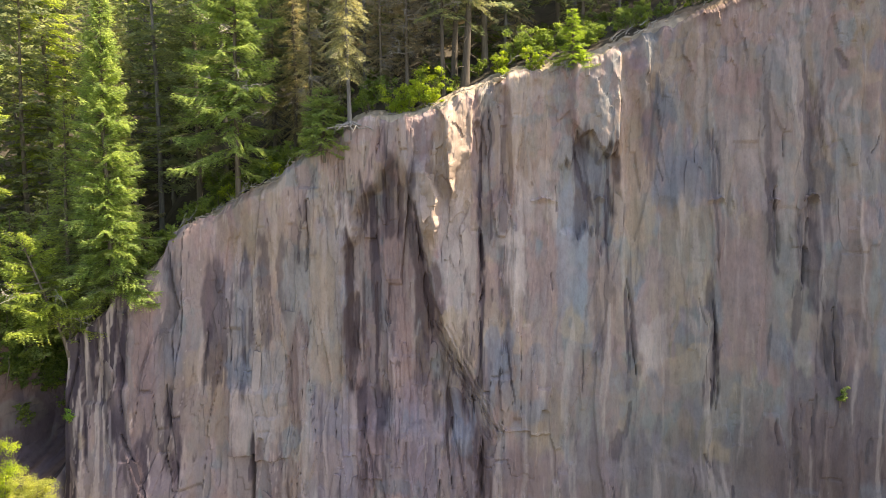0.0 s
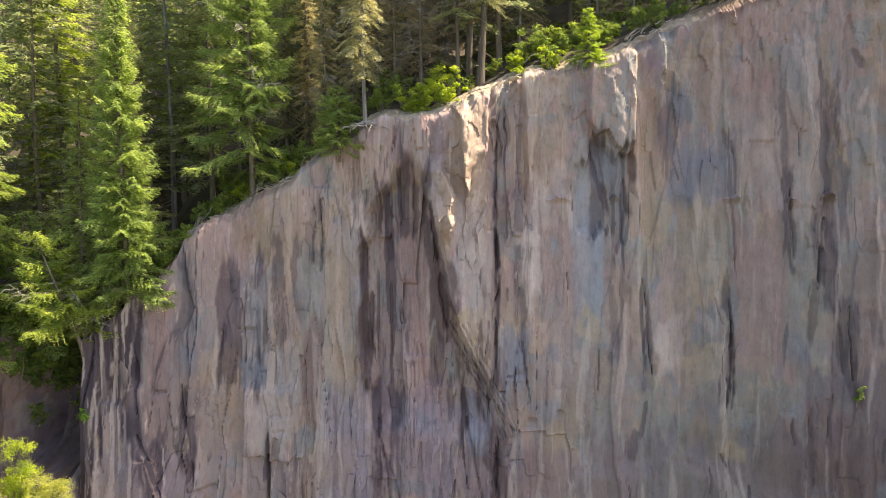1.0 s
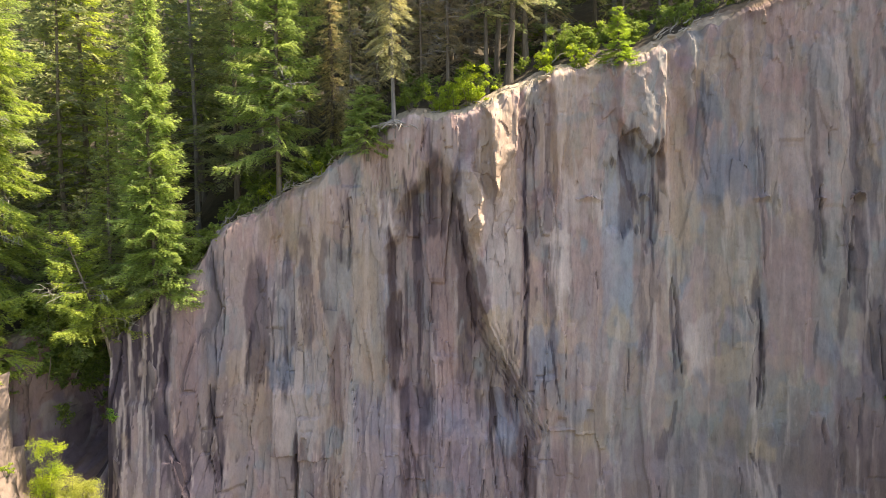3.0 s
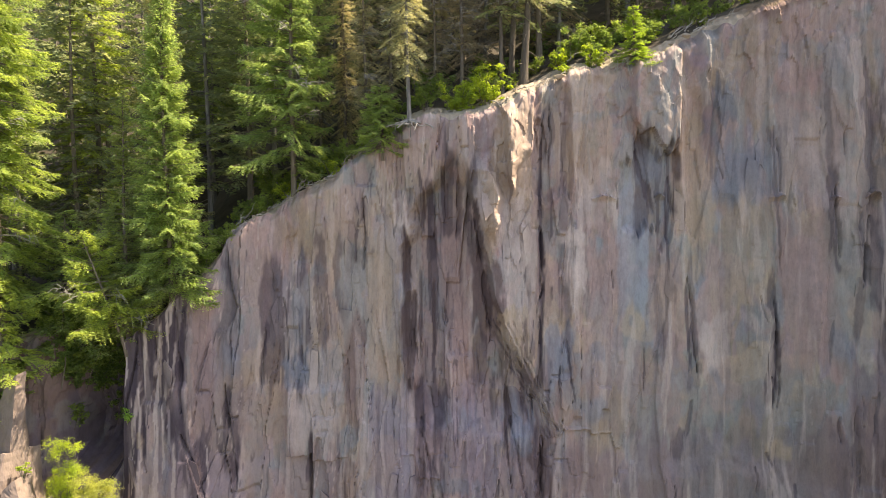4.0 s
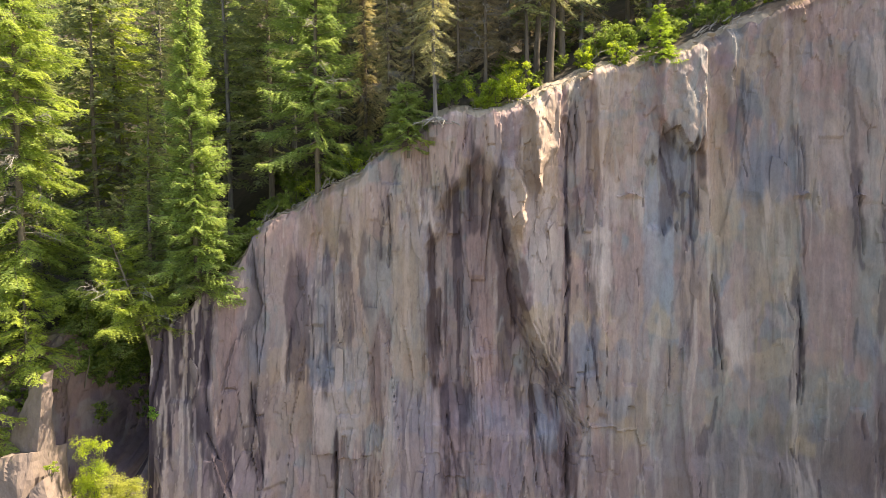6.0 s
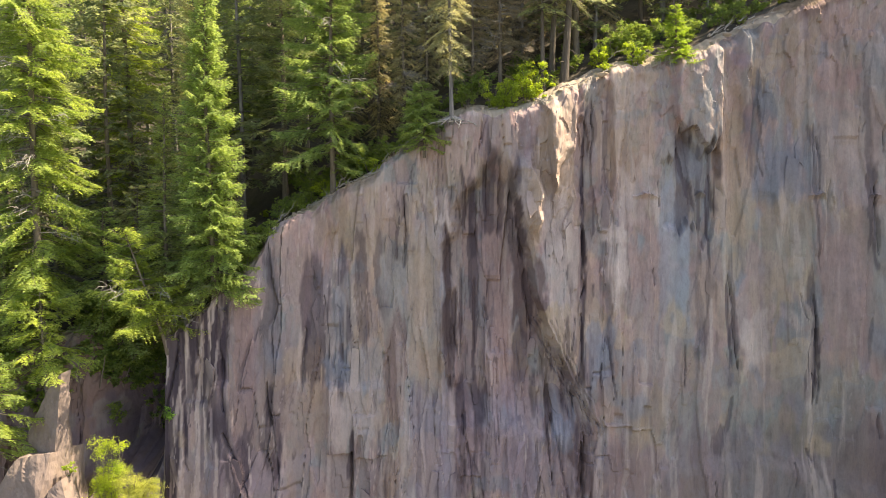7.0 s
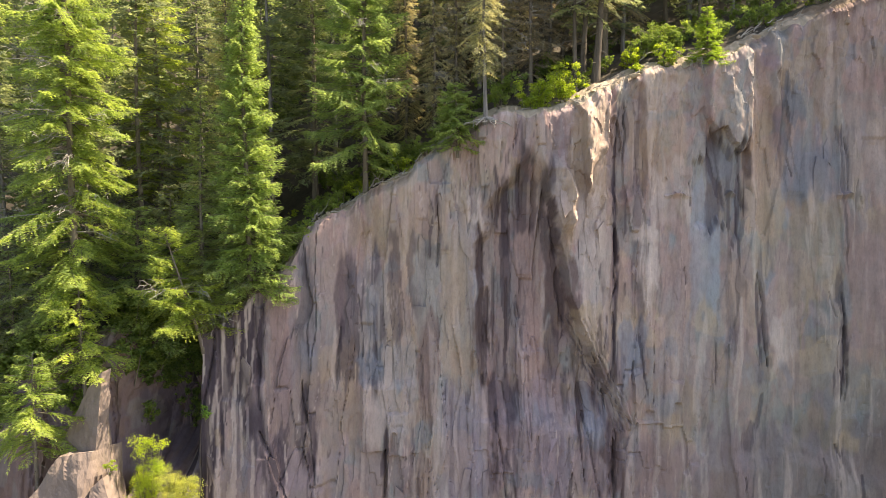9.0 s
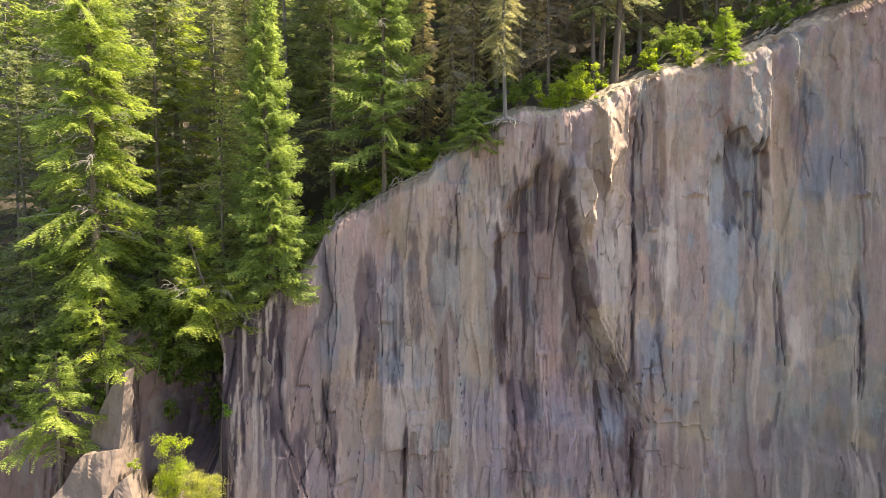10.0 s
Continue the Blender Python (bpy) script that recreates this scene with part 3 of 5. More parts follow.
def minerals(x, z, zl, parts):
    """The rock's colours: warm tan, rose, blue-grey and pale panels, dark water stains, and some painted sun and shade.
    """
    xw, a1, b1, b2, c1, h, xr, be, ce, ae, broken = parts
    tan, rose, blue, grey, violet = (np.array(c) for c in ((0.402, 0.314, 0.240), (0.356, 0.250, 0.245), (0.205, 0.228, 0.285), (0.300, 0.275, 0.266), (0.220, 0.182, 0.230)))
    pale, dark, brown, olive, rust = (np.array(c) for c in ((0.50, 0.425, 0.41), (0.060, 0.047, 0.062), (0.160, 0.105, 0.098), (0.305, 0.25, 0.185), (0.38, 0.235, 0.15)))
    n1 = fbm(xw * 0.45, z * 0.10, 101, 4) + 0.5 * (a1 - 0.5) + 0.55 * (b1 - 0.5)
    n2 = fbm(xw * 0.6, z * 0.13, 111, 4) + 0.5 * (b2 - 0.5)
    n3 = fbm(xw * 1.1, z * 0.12, 121, 4) + 0.4 * (c1 - 0.5)

    def lay(c, to, m):
        return c + (to - c) * m[..., None]
    c = np.broadcast_to(grey, (*x.shape, 3))
    c = lay(c, rose, 0.85 * step(0.0, 0.55, n1))
    c = lay(c, tan, 0.85 * step(0.05, 0.5, n2))
    c = lay(c, blue, 0.75 * step(0.1, 0.6, -n1 + 0.25 * n3))
    c = lay(c, pale, 0.45 * step(0.35, 0.9, n3))
    c = lay(c, tan * 1.1, 0.85 * step(3.4, 1.0, (zl - z) + 1.2 * fbm(xw * 1.3, z * 0.2, 131, 3)))
    # blocks that weathered each to its own tint
    tints = np.array([tan, rose, grey, rose * 0.86, blue, grey * 0.85, tan * 0.9, pale * 0.9, blue * 1.1, rose * 1.06])
    for k, (w, hh, s) in enumerate(((2.4, 5.5, 0.75), (1.1, 2.6, 0.65), (0.5, 1.3, 0.45))):
        r1, r2, ac, ed = slabs(xw + 0.25 * fbm(x * 1.1, z * 0.8, 350 + k, 4), z + 0.5 * fbm(x * 0.9, z * 0.6, 360 + k, 3), w, hh, 370 + 10 * k)
        m = s * (0.4 + 0.6 * r2) * step(0.0, 0.10, ed) * (0.5 + 0.5 * step(1.0, 4.0, zl - z))
        c = c + (tints[np.minimum((r1 * len(tints)).astype(int), len(tints) - 1)] - c) * m[..., None]
    # streak after streak, each with a ragged edge
    for k, (to, fx, fz, th, s) in enumerate((
            (rose * 0.92, 0.5, 0.045, 0.10, 0.6), (blue * 0.95, 0.7, 0.05, 0.22, 0.6), (tan * 1.05, 0.8, 0.05, 0.20, 0.6), (dark * 2.6, 0.9, 0.05, 0.42, 0.25),
            (pale * 0.92, 1.2, 0.08, 0.35, 0.5), (rose * 0.78, 1.4, 0.06, 0.30, 0.5), (grey * 1.1, 1.0, 0.07, 0.28, 0.5), (brown * 1.3, 0.8, 0.09, 0.42, 0.45), (violet, 0.6, 0.06, 0.3, 0.5))):
        c = lay(c, to, s * step(th, th + 0.07, fbm(xw * fx + 3.3 * k, z * fz + 0.2 * (b1 - 0.5), 400 + 10 * k, 3)))
    high = step(20.0, 25.5, z + 0.8 * fbm(x * 0.6, z * 0.3, 861, 3))
    # right wall greyer, darker in its lower part
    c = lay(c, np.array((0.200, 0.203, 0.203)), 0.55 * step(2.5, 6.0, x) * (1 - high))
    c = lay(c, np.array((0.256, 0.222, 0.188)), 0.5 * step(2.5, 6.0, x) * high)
    # small blotches of lichen, rust and fresh stone, some with straight broken edges
    teal = np.array((0.215, 0.245, 0.262))
    blots = np.array([tan * 0.95, teal, rose, pale * 0.85, grey, olive, rose * 0.8, teal * 1.15])
    for k, (w, hh, s) in enumerate(((0.95, 1.0, 0.55), (0.55, 0.5, 0.40))):
        r1, r2, ac, ed = slabs(x + 0.12 * fbm(x * 1.5, z * 1.5, 610 + k, 3), z + 0.25 * fbm(x * 1.3, z * 1.0, 620 + k, 3), w, hh, 630 + 10 * k)
        m = s * step(0.45, 0.75, r2) * step(0.0, 0.22, ed) * step(-0.3, 0.4, fbm(x * 0.35, z * 0.3, 650 + k, 3))
        c = c + (blots[np.minimum((r1 * len(blots)).astype(int), len(blots) - 1)] - c) * m[..., None]
    dabs = np.array([teal * 0.95, rose * 0.82, tan * 0.72, grey * 0.82, violet * 1.05, olive * 0.8, blue * 1.0, rose * 0.95, grey * 1.05, teal * 1.1])
    for k, (w, hh, s) in enumerate(((1.7, 3.4, 0.60), (0.9, 1.5, 0.55), (0.42, 0.9, 0.42))):
        r1, r2, ac, ed = slabs(x + 0.30 * fbm(x * 0.9, z * 0.5, 710 + k, 4), z + 0.6 * fbm(x * 1.1, z * 0.7, 720 + k, 3), w, hh, 730 + 10 * k)
        m = s * step(0.25, 0.6, r2) * step(0.0, 0.34, ed) * (0.45 + 0.55 * step(2.0, 5.0, x))
        c = c + (dabs[np.minimum((r1 * len(dabs)).astype(int), len(dabs) - 1)] - c) * m[..., None]
    for k, (to, th) in enumerate(((teal, 0.42), (tan, 0.40), (rose * 1.05, 0.42))):
        c = lay(c, to, 0.5 * step(th, th + 0.15, fbm(x * 0.55 + 9.1 * k, z * 0.42, 660 + 5 * k, 4)))
    # panels; a few carry light or shade in their colour
    left_tints = [(-15.9, 18.4, -12.9, 5.0, violet * 0.80, 0.55), (-18.7, 17.0, -15.4, 11.0, violet * 0.80, 0.45), (-15.1, 18.6, -14.1, 11.0, rose * 0.66, 0.7), (-13.8, 20.3, -11.9, 14.7, grey * 0.74, 0.5), (-13.8, 14.7, -11.1, 10.1, tan * 0.62, 0.5),
        (-11.6, 21.6, -7.9, 19.5, tan * 0.72, 0.5), (-11.5, 19.2, -9.4, 14.7, blue * 0.76, 0.6), (-10.9, 14.7, -9.6, 13.2, blue * 0.68, 0.85), (-10.7, 13.3, -8.1, 10.1, pale * 0.72, 0.85),
        (-8.0, 16.7, -7.0, 11.0, rose * 0.50, 0.7), (-6.8, 20.5, -5.1, 13.3, tan * 0.80, 0.5), (-9.7, 14.7, -8.1, 13.0, pale * 0.76, 0.5), (-13.6, 20.3, -13.1, 18.1, blue * 0.64, 0.6)]
    # the small pale patch near x -5 paints a sunlit spot into the stone
    middle_tints = [(-6.5, 25.1, -3.5, 23.3, rose * 1.21, 0.5), (-5.4, 22.7, -4.6, 21.1, pale * 1.12, 0.7), (-2.9, 21.4, -1.4, 17.0, rose * 0.78, 0.75), (-2.6, 16.1, -1.4, 11.3, rose * 1.23, 0.75),
        (-0.0, 23.3, 1.5, 16.9, grey * 1.25, 0.65), (-0.0, 16.9, 1.5, 13.3, olive * 1.06, 0.5), (-0.0, 17.5, 0.5, 16.6, olive * 1.12, 0.8), (2.2, 16.1, 3.4, 13.3, blue * 0.92, 0.8),
        (2.9, 21.1, 4.1, 20.4, pale * 1.12, 0.8), (3.0, 20.0, 3.9, 17.8, pale * 1.10, 0.7), (0.4, 11.8, 1.6, 10.3, blue * 1.01, 0.75), (2.4, 26.2, 5.4, 23.3, tan * 0.96, 0.5),
        (4.1, 20.3, 5.9, 13.0, rose * 1.06, 0.6), (3.5, 24.1, 5.4, 21.4, pale * 0.95, 0.45), (-0.4, 27.6, 1.4, 22.6, np.array((0.40, 0.315, 0.25)), 0.75), (-1.2, 24.2, 0.0, 20.8, pale * 0.8, 0.45)]
    right_tints = [(5.6, 23.3, 7.2, 16.9, blue * 1.15, 0.6), (8.3, 24.6, 10.5, 20.8, tan * 0.92, 0.6), (8.3, 26.1, 9.1, 24.5, rust * 0.92, 0.7), (10.3, 25.8, 13.3, 22.4, blue * 0.85, 0.5),
        (10.3, 28.6, 11.3, 26.5, blue * 0.74, 0.7), (10.8, 22.4, 13.2, 18.1, tan * 0.85, 0.6), (13.3, 21.9, 16.0, 14.1, rose * 0.77, 0.75), (13.3, 28.0, 15.7, 22.7, grey * 0.99, 0.6),
        (9.6, 16.9, 11.0, 14.4, pale * 0.87, 0.65), (15.5, 21.9, 18.0, 14.7, grey * 0.72, 0.6), (17.7, 20.8, 20.2, 13.0, rose * 0.61, 0.6), (15.5, 30.4, 17.5, 23.5, grey * 0.89, 0.5),
        (12.2, 15.8, 13.4, 13.0, grey * 0.92, 0.5), (7.1, 20.3, 8.7, 14.7, rose * 0.78, 0.5), (15.7, 31.9, 16.9, 30.4, pale * 0.74, 0.5)]
    # violet and rose lower panels, darkened further to imitate weaker light low down
    lower_shade_tints = [(-19.0, 11.0, -14.1, 7.2, violet * 0.86, 0.6), (-6.9, 13.0, 0.0, 7.2, violet * 1.05, 0.55), (0.0, 10.4, 7.1, 7.2, violet * 0.74, 0.6), (7.0, 11.3, 13.6, 7.2, violet * 0.66, 0.7),
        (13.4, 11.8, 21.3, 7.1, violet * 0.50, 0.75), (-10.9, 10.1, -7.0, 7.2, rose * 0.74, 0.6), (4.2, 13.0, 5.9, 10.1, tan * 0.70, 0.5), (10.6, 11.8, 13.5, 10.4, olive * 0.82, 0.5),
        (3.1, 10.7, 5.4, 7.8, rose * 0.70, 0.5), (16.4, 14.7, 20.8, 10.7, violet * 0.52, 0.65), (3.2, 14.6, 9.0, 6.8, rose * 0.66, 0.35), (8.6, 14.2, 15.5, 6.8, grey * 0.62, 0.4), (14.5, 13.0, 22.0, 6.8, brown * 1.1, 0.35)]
    for x0, z0, x1, z1, to, s in left_tints + middle_tints + right_tints + lower_shade_tints:
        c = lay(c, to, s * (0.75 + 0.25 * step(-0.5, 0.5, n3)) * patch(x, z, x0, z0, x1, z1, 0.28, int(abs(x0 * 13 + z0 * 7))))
    # dark water stains, in fine upright lines; some imitate shade in hollow, cracks and slots
    lines = step(-0.24, -0.14, fbm(xw * 3.6, z * 0.10, 141, 4))
    left_stains = [(-18.6, 17.4, -17.3, 11.0, 0.85, 0.15), (-16.1, 17.8, -15.3, 11.9, 0.95, 0.45), (-17.0, 16.7, -16.4, 12.2, 0.8, 0.2), (-13.5, 13.3, -12.8, 8.7, 0.8, 0.4),
        (-11.9, 20.3, -9.7, 13.3, 0.7, 0.0), (-9.4, 20.3, -8.0, 15.3, 0.6, 0.0), (-7.5, 23.0, -6.8, 19.2, 0.8, 0.4), (-15.3, 11.3, -14.2, 8.1, 0.7, 0.2),
        (-13.8, 19.5, -13.2, 15.8, 0.5, 0.1)]
    middle_stain_shade = [(-5.1, 21.4, -4.2, 13.6, 0.95, 0.5), (-4.1, 21.9, -2.8, 11.0, 0.85, 0.3), (-4.4, 24.1, -3.3, 20.8, 0.8, 0.3), (-2.9, 23.8, -1.4, 20.0, 0.75, 0.45),
        (-1.4, 20.5, -0.1, 15.8, 0.85, 0.5), (-1.4, 15.8, -0.4, 12.4, 0.6, 0.3), (-4.2, 11.9, -2.9, 7.7, 0.6, 0.2), (1.4, 23.5, 2.2, 13.0, 0.8, 0.4),
        (1.5, 11.0, 2.4, 7.2, 0.85, 0.6), (1.1, 27.5, 2.3, 23.5, 0.6, 0.1), (-0.0, 15.8, 1.6, 11.3, 0.6, 0.0)]
    right_stains = [(6.3, 25.7, 8.5, 21.4, 0.7, 0.3), (7.3, 21.4, 8.3, 15.3, 0.4, 0.1), (9.0, 19.2, 9.5, 13.6, 0.5, 0.3), (12.8, 18.6, 13.5, 13.0, 0.7, 0.3),
        (15.6, 23.5, 16.3, 19.4, 0.7, 0.3), (16.8, 21.9, 17.9, 16.9, 0.6, 0.3), (17.3, 28.0, 18.5, 20.8, 0.55, 0.4), (17.8, 18.0, 18.9, 13.5, 0.6, 0.3),
        (9.9, 28.0, 10.6, 23.3, 0.5, 0.2), (13.1, 25.9, 13.6, 22.4, 0.5, 0.3), (18.0, 10.7, 21.3, 7.1, 0.6, 0.5)]
    for x0, z0, x1, z1, s, solid in left_stains + middle_stain_shade + right_stains:
        m = patch(x, z, x0, z0, x1, z1, 0.4, int(abs(x0 * 11 + z0 * 5)) + 3)
        c = lay(c, dark if solid < 0.5 else 0.5 * (dark + brown), 0.90 * s * m * (solid + (1 - solid) * lines))
    edge_zone = patch(x, z, -19.2, 17.5, -15.2, 7.0, 0.3, 97)
    c = lay(c, pale * 0.95, 0.75 * edge_zone * step(0.05, 0.10, fbm(xw * 4.6, z * 0.15, 143, 4)))
    c = lay(c, dark, 0.95 * edge_zone * step(0.05, 0.09, fbm(xw * 4.2, z * 0.10, 144, 4)) * step(-0.4, 0.0, fbm(x * 0.7, z * 0.25, 145, 2)))
    thin = step(0.5, 0.7, fbm(xw * 3.0, z * 0.10, 151, 3)) * step(-0.2, 0.5, fbm(x * 0.3, z * 0.2, 152, 2))
    c = lay(c, dark * 1.4, 0.5 * thin * (1 - 0.75 * step(2.5, 4.5, x)))
    bright = step(0.55, 0.75, fbm(xw * 2.4, z * 0.14, 161, 3))
    c = lay(c, pale * 1.05, 0.3 * bright)
    # fine upright lines of dirt and of fresh pale stone
    for k, (fx, fz, wd, to, s) in enumerate(((0.9, 0.055, 0.026, dark, 0.6), (1.6, 0.08, 0.04, dark * 1.5, 0.5), (1.3, 0.08, 0.03, pale, 0.5))):
        line = step(wd, wd * 0.3, np.abs(fbm(xw * fx + 7.7 * k, z * fz, 500 + 10 * k, 4)))
        c = lay(c, to, s * line * step(0.55, 0.7, vnoise(xw * 0.9 + 3 * k, z * 0.35, 540 + k)) * (1 - 0.6 * step(2.5, 4.5, x)))
    for to, bands in ((rose * 0.95, ROSE_BANDS), (tan * 0.85, TAN_BANDS), (blue * 0.88, BLUE_BANDS), (pale * 0.9, PALE_BANDS), (pale, PALE_STREAKS),
                      (dark * 1.1, DARK_STREAKS_WEST), (0.6 * dark + 0.3 * brown, DARK_STREAKS_HOLLOW), (dark * 1.2, DARK_STREAKS_MIDDLE), (np.array((0.115, 0.100, 0.115)), DARK_STREAKS_EAST)):
        for x0, z0, x1, z1, w, s in bands:
            c = lay(c, to, 0.92 * s * stroke(x, z, x0, z0, x1, z1, w))
    # whole wall darkened on the right and low down, imitating weaker light there
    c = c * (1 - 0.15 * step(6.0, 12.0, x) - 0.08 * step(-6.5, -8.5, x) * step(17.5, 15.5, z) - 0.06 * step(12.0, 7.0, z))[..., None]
    c = lay(c, brown * 0.9, 0.7 * step(0.7, 0.2, zl - z + 0.2 * fbm(x * 1.5, z, 871, 3)) * step(11.6, 12.6, x))
    # the wall of the gully is bare brown stone
    c = lay(c, brown * 1.15, 0.85 * step(-19.1, -19.5, x))
    c = lay(c, violet * 0.7, 0.7 * step(-19.1, -19.5, x) * step(0.0, 0.5, fbm(x * 1.1, z * 0.5, 891, 4)))
    c = lay(c, grey * 0.8, 0.5 * step(-19.1, -19.5, x) * step(0.25, 0.5, fbm(x * 1.9, z * 0.6, 893, 4)))
    return np.clip(c * (np.array((1.0, 0.992, 1.005)) + (step(2.0, 6.0, x) * step(25.0, 20.0, z))[..., None] * (-0.06, 0.0, -0.01) + (step(0.0, 4.0, x) * step(20.0, 25.0, z))[..., None] * (0.008, -0.012, -0.02)), 0.02, 0.7)


def build_cliff():
    xs = np.concatenate([np.arange(-60, -30, 0.6), np.arange(-30, 24, 0.06), np.arange(25, 60.1, 0.6)])
    vs = np.concatenate([np.linspace(0, 0.2, 14)[:-1], np.linspace(0.2, 1, 325)])
    X, V = np.meshgrid(xs, vs)
    ly, lz = lip(X)
    lz = lz + 0.22 * fbm(X * 0.9, X * 0 + 3.0, 201, 4) + 0.10 * fbm(X * 4.0, X * 0, 202, 3)
    Z = V * lz
    p, parts = proud(X, Z)
    for axis in (0, 1):
        p = 0.88 * p + 0.06 * (np.roll(p, 1, axis) + np.roll(p, -1, axis)) if axis else np.vstack([p[:1], 0.88 * p[1:-1] + 0.06 * (p[2:] + p[:-2]), p[-1:]])
    s = step(0.3, 1.0, V)
    round_ = 0.3 + 0.35 * fbm(X * 0.35, X * 0, 205, 3) * (1 - 0.6 * step(4.0, 6.0, X)) + 0.5 * step(8.0, 8.6, X) * step(10.9, 10.3, X) - 0.2 * step(10.5, 11.0, X)
    round_ = np.clip(round_, 0.06, 0.7)
    Y = np.interp(X, FACE_X, FACE_Y) * (1 - s) + ly * s + 0.02 * (Z - 17) * (1 - s) - p * (1 - (0.35 - 0.28 * step(4.5, 6.0, X)) * step(0.95, 1.0, V)) + round_ * step(lz - 0.15 - 0.8 * round_, lz, Z) ** 2
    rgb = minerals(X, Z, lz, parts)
    back = [(0.08, 0.03), (0.2, 0.08), (0.35, 0.15), (0.5, 0.22), (0.7, 0.31), (0.95, 0.42), (1.2, 0.52), (1.5, 0.58), (1.9, 0.5), (2.6, -0.2), (3.6, -1.2)]
    Xb = np.repeat(X[-1:], len(back), 0)
    by, bz = np.array(back).T[:, :, None]
    rough = 0.10 * fbm(Xb * 2.2, by * 2.5 + 0 * Xb, 211, 4)
    kern = np.hanning(61) / np.hanning(61).sum()
    soft_y, soft_z = (np.convolve(np.pad(a[-1], 30, "edge"), kern, "valid")[None] for a in (Y, Z))
    k = step(0.0, 0.6, by)
    Yb, Zb = Y[-1:] * (1 - k) + soft_y * k + by, Z[-1:] * (1 - k) + soft_z * k + bz * rise(Xb) / 0.46 + rough
    tan = np.array((0.36, 0.31, 0.255)) * (1 + 0.25 * fbm(Xb * 1.7, by * 2 + 0 * Xb, 212, 3))[..., None]
    soil = np.array((0.15, 0.105, 0.075)) * (1 + 0.3 * fbm(Xb * 2.4, by * 3 + 0 * Xb, 213, 3))[..., None]
    cover = np.clip(step(0.9, 1.5, by + 0.5 * fbm(Xb * 1.1, by * 1.5 + 0 * Xb, 214, 3)) * step(4.5, 6.0, Xb) + step(11.4, 12.2, Xb), 0, 1) * 0.9
    tan = tan + (soil - tan) * cover[..., None]
    X, Y, Z = np.vstack([X, Xb]), np.vstack([Y, Yb]), np.vstack([Z, Zb])
    rgb = np.concatenate([rgb, tan], 0)
    me = mesh_of("cliff", np.stack([X, Y, Z], -1).reshape(-1, 3), sheet_faces(*X.shape))
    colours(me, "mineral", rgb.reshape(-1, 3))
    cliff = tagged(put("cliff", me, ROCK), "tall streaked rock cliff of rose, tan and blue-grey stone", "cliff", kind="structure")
    # loose plates of rock, each proud of the face with its own sharp edges
    rng = np.random.default_rng(31)
    for k in range(120):
        x = rng.normal(-2.5, 5.0) if k % 3 == 0 else rng.uniform(-18, 20.5)
        if not -18 < x < 21:
            continue
        if x > 4 and rng.random() < 0.7:
            continue
        col = int(np.searchsorted(xs, x))
        top = float(lz[0, col])
        z = rng.uniform(6.5, top - 1.0)
        wide = rng.uniform(0.14, 0.5) * (1.5 if rng.random() < 0.25 else 1.0)
        tall = min(wide * rng.uniform(2.6, 7.0), 2.6)
        if z + tall * 0.5 > top - 0.2:
            continue
        n1, n2 = int(rng.integers(1, 3)), int(rng.integers(2, 4))
        lean = rng.normal(0, 0.07)
        ring = [(-0.5 + (a + rng.uniform(0.1, 0.9)) / n1, 0.5 - rng.uniform(0, 0.14)) for a in range(n1)]
        ring += [(0.5 - rng.uniform(0, 0.12), rng.uniform(0.05, 0.3)), (0.5 - rng.uniform(0, 0.2), rng.uniform(-0.35, -0.1))]
        ring += [(0.5 - (a + rng.uniform(0.1, 0.9)) / n2, -0.5 + rng.uniform(0, 0.3)) for a in range(n2)]
        ring += [(-0.5 + rng.uniform(0, 0.2), rng.uniform(-0.35, -0.1)), (-0.5 + rng.uniform(0, 0.12), rng.uniform(0.05, 0.3))]
        ring = np.array(ring) * (wide, tall)
        ring[:, 0] += lean * ring[:, 1]
        px, pz = x + ring[:, 0], z + ring[:, 1]
        ci = np.clip(np.searchsorted(xs, px), 0, len(xs) - 1)
        ri = np.array([np.searchsorted(Z[:len(vs), c], zz) for c, zz in zip(ci, pz)]).clip(0, len(vs) - 1)
        face = Y[ri, ci]
        fit = np.linalg.lstsq(np.stack([px - x, pz - z, np.ones(len(px))], 1), face, rcond=None)[0]
        if np.abs(fit[0]) > 0.9:
            continue
        proudness = rng.uniform(0.012, 0.04) + 0.03 * wide
        front = fit[2] + (fit[0] + rng.normal(0, 0.10)) * (px - x) + (fit[1] + rng.normal(0, 0.04)) * (pz - z) - proudness
        n = len(px)
        verts = np.concatenate([np.stack([px, front, pz], 1), np.stack([px, face + 0.25, pz], 1), [(x, front.mean() - 0.02, z)]])
        bm = bmesh.new()
        bv = [bm.verts.new(v) for v in verts]
        for a in range(n):
            b = (a + 1) % n
            bm.faces.new((bv[b], bv[a], bv[2 * n]))
            bm.faces.new((bv[a], bv[b], bv[n + b], bv[n + a]))
        bmesh.ops.recalc_face_normals(bm, faces=bm.faces)
        plate = bpy.data.meshes.new("rock_slab")
        bm.to_mesh(plate)
        bm.free()
        shade = rng.uniform(0.93, 1.08)
        own = np.concatenate([rgb[ri, ci], rgb[ri, ci], np.median(rgb[ri, ci], axis=0)[None]]) * shade
        colours(plate, "mineral", own)
        put("rock_slab", plate, ROCK, cliff)
    return xs, Z[:len(vs)], Y[:len(vs)]


FACE = build_cliff()


def face_y(x, z):
    """Where the cliff's surface stands at x, z."""
    col = int(np.searchsorted(FACE[0], x))
    row = min(int(np.searchsorted(FACE[1][:, col], z)), len(FACE[1]) - 1)
    return float(FACE[2][row, col])


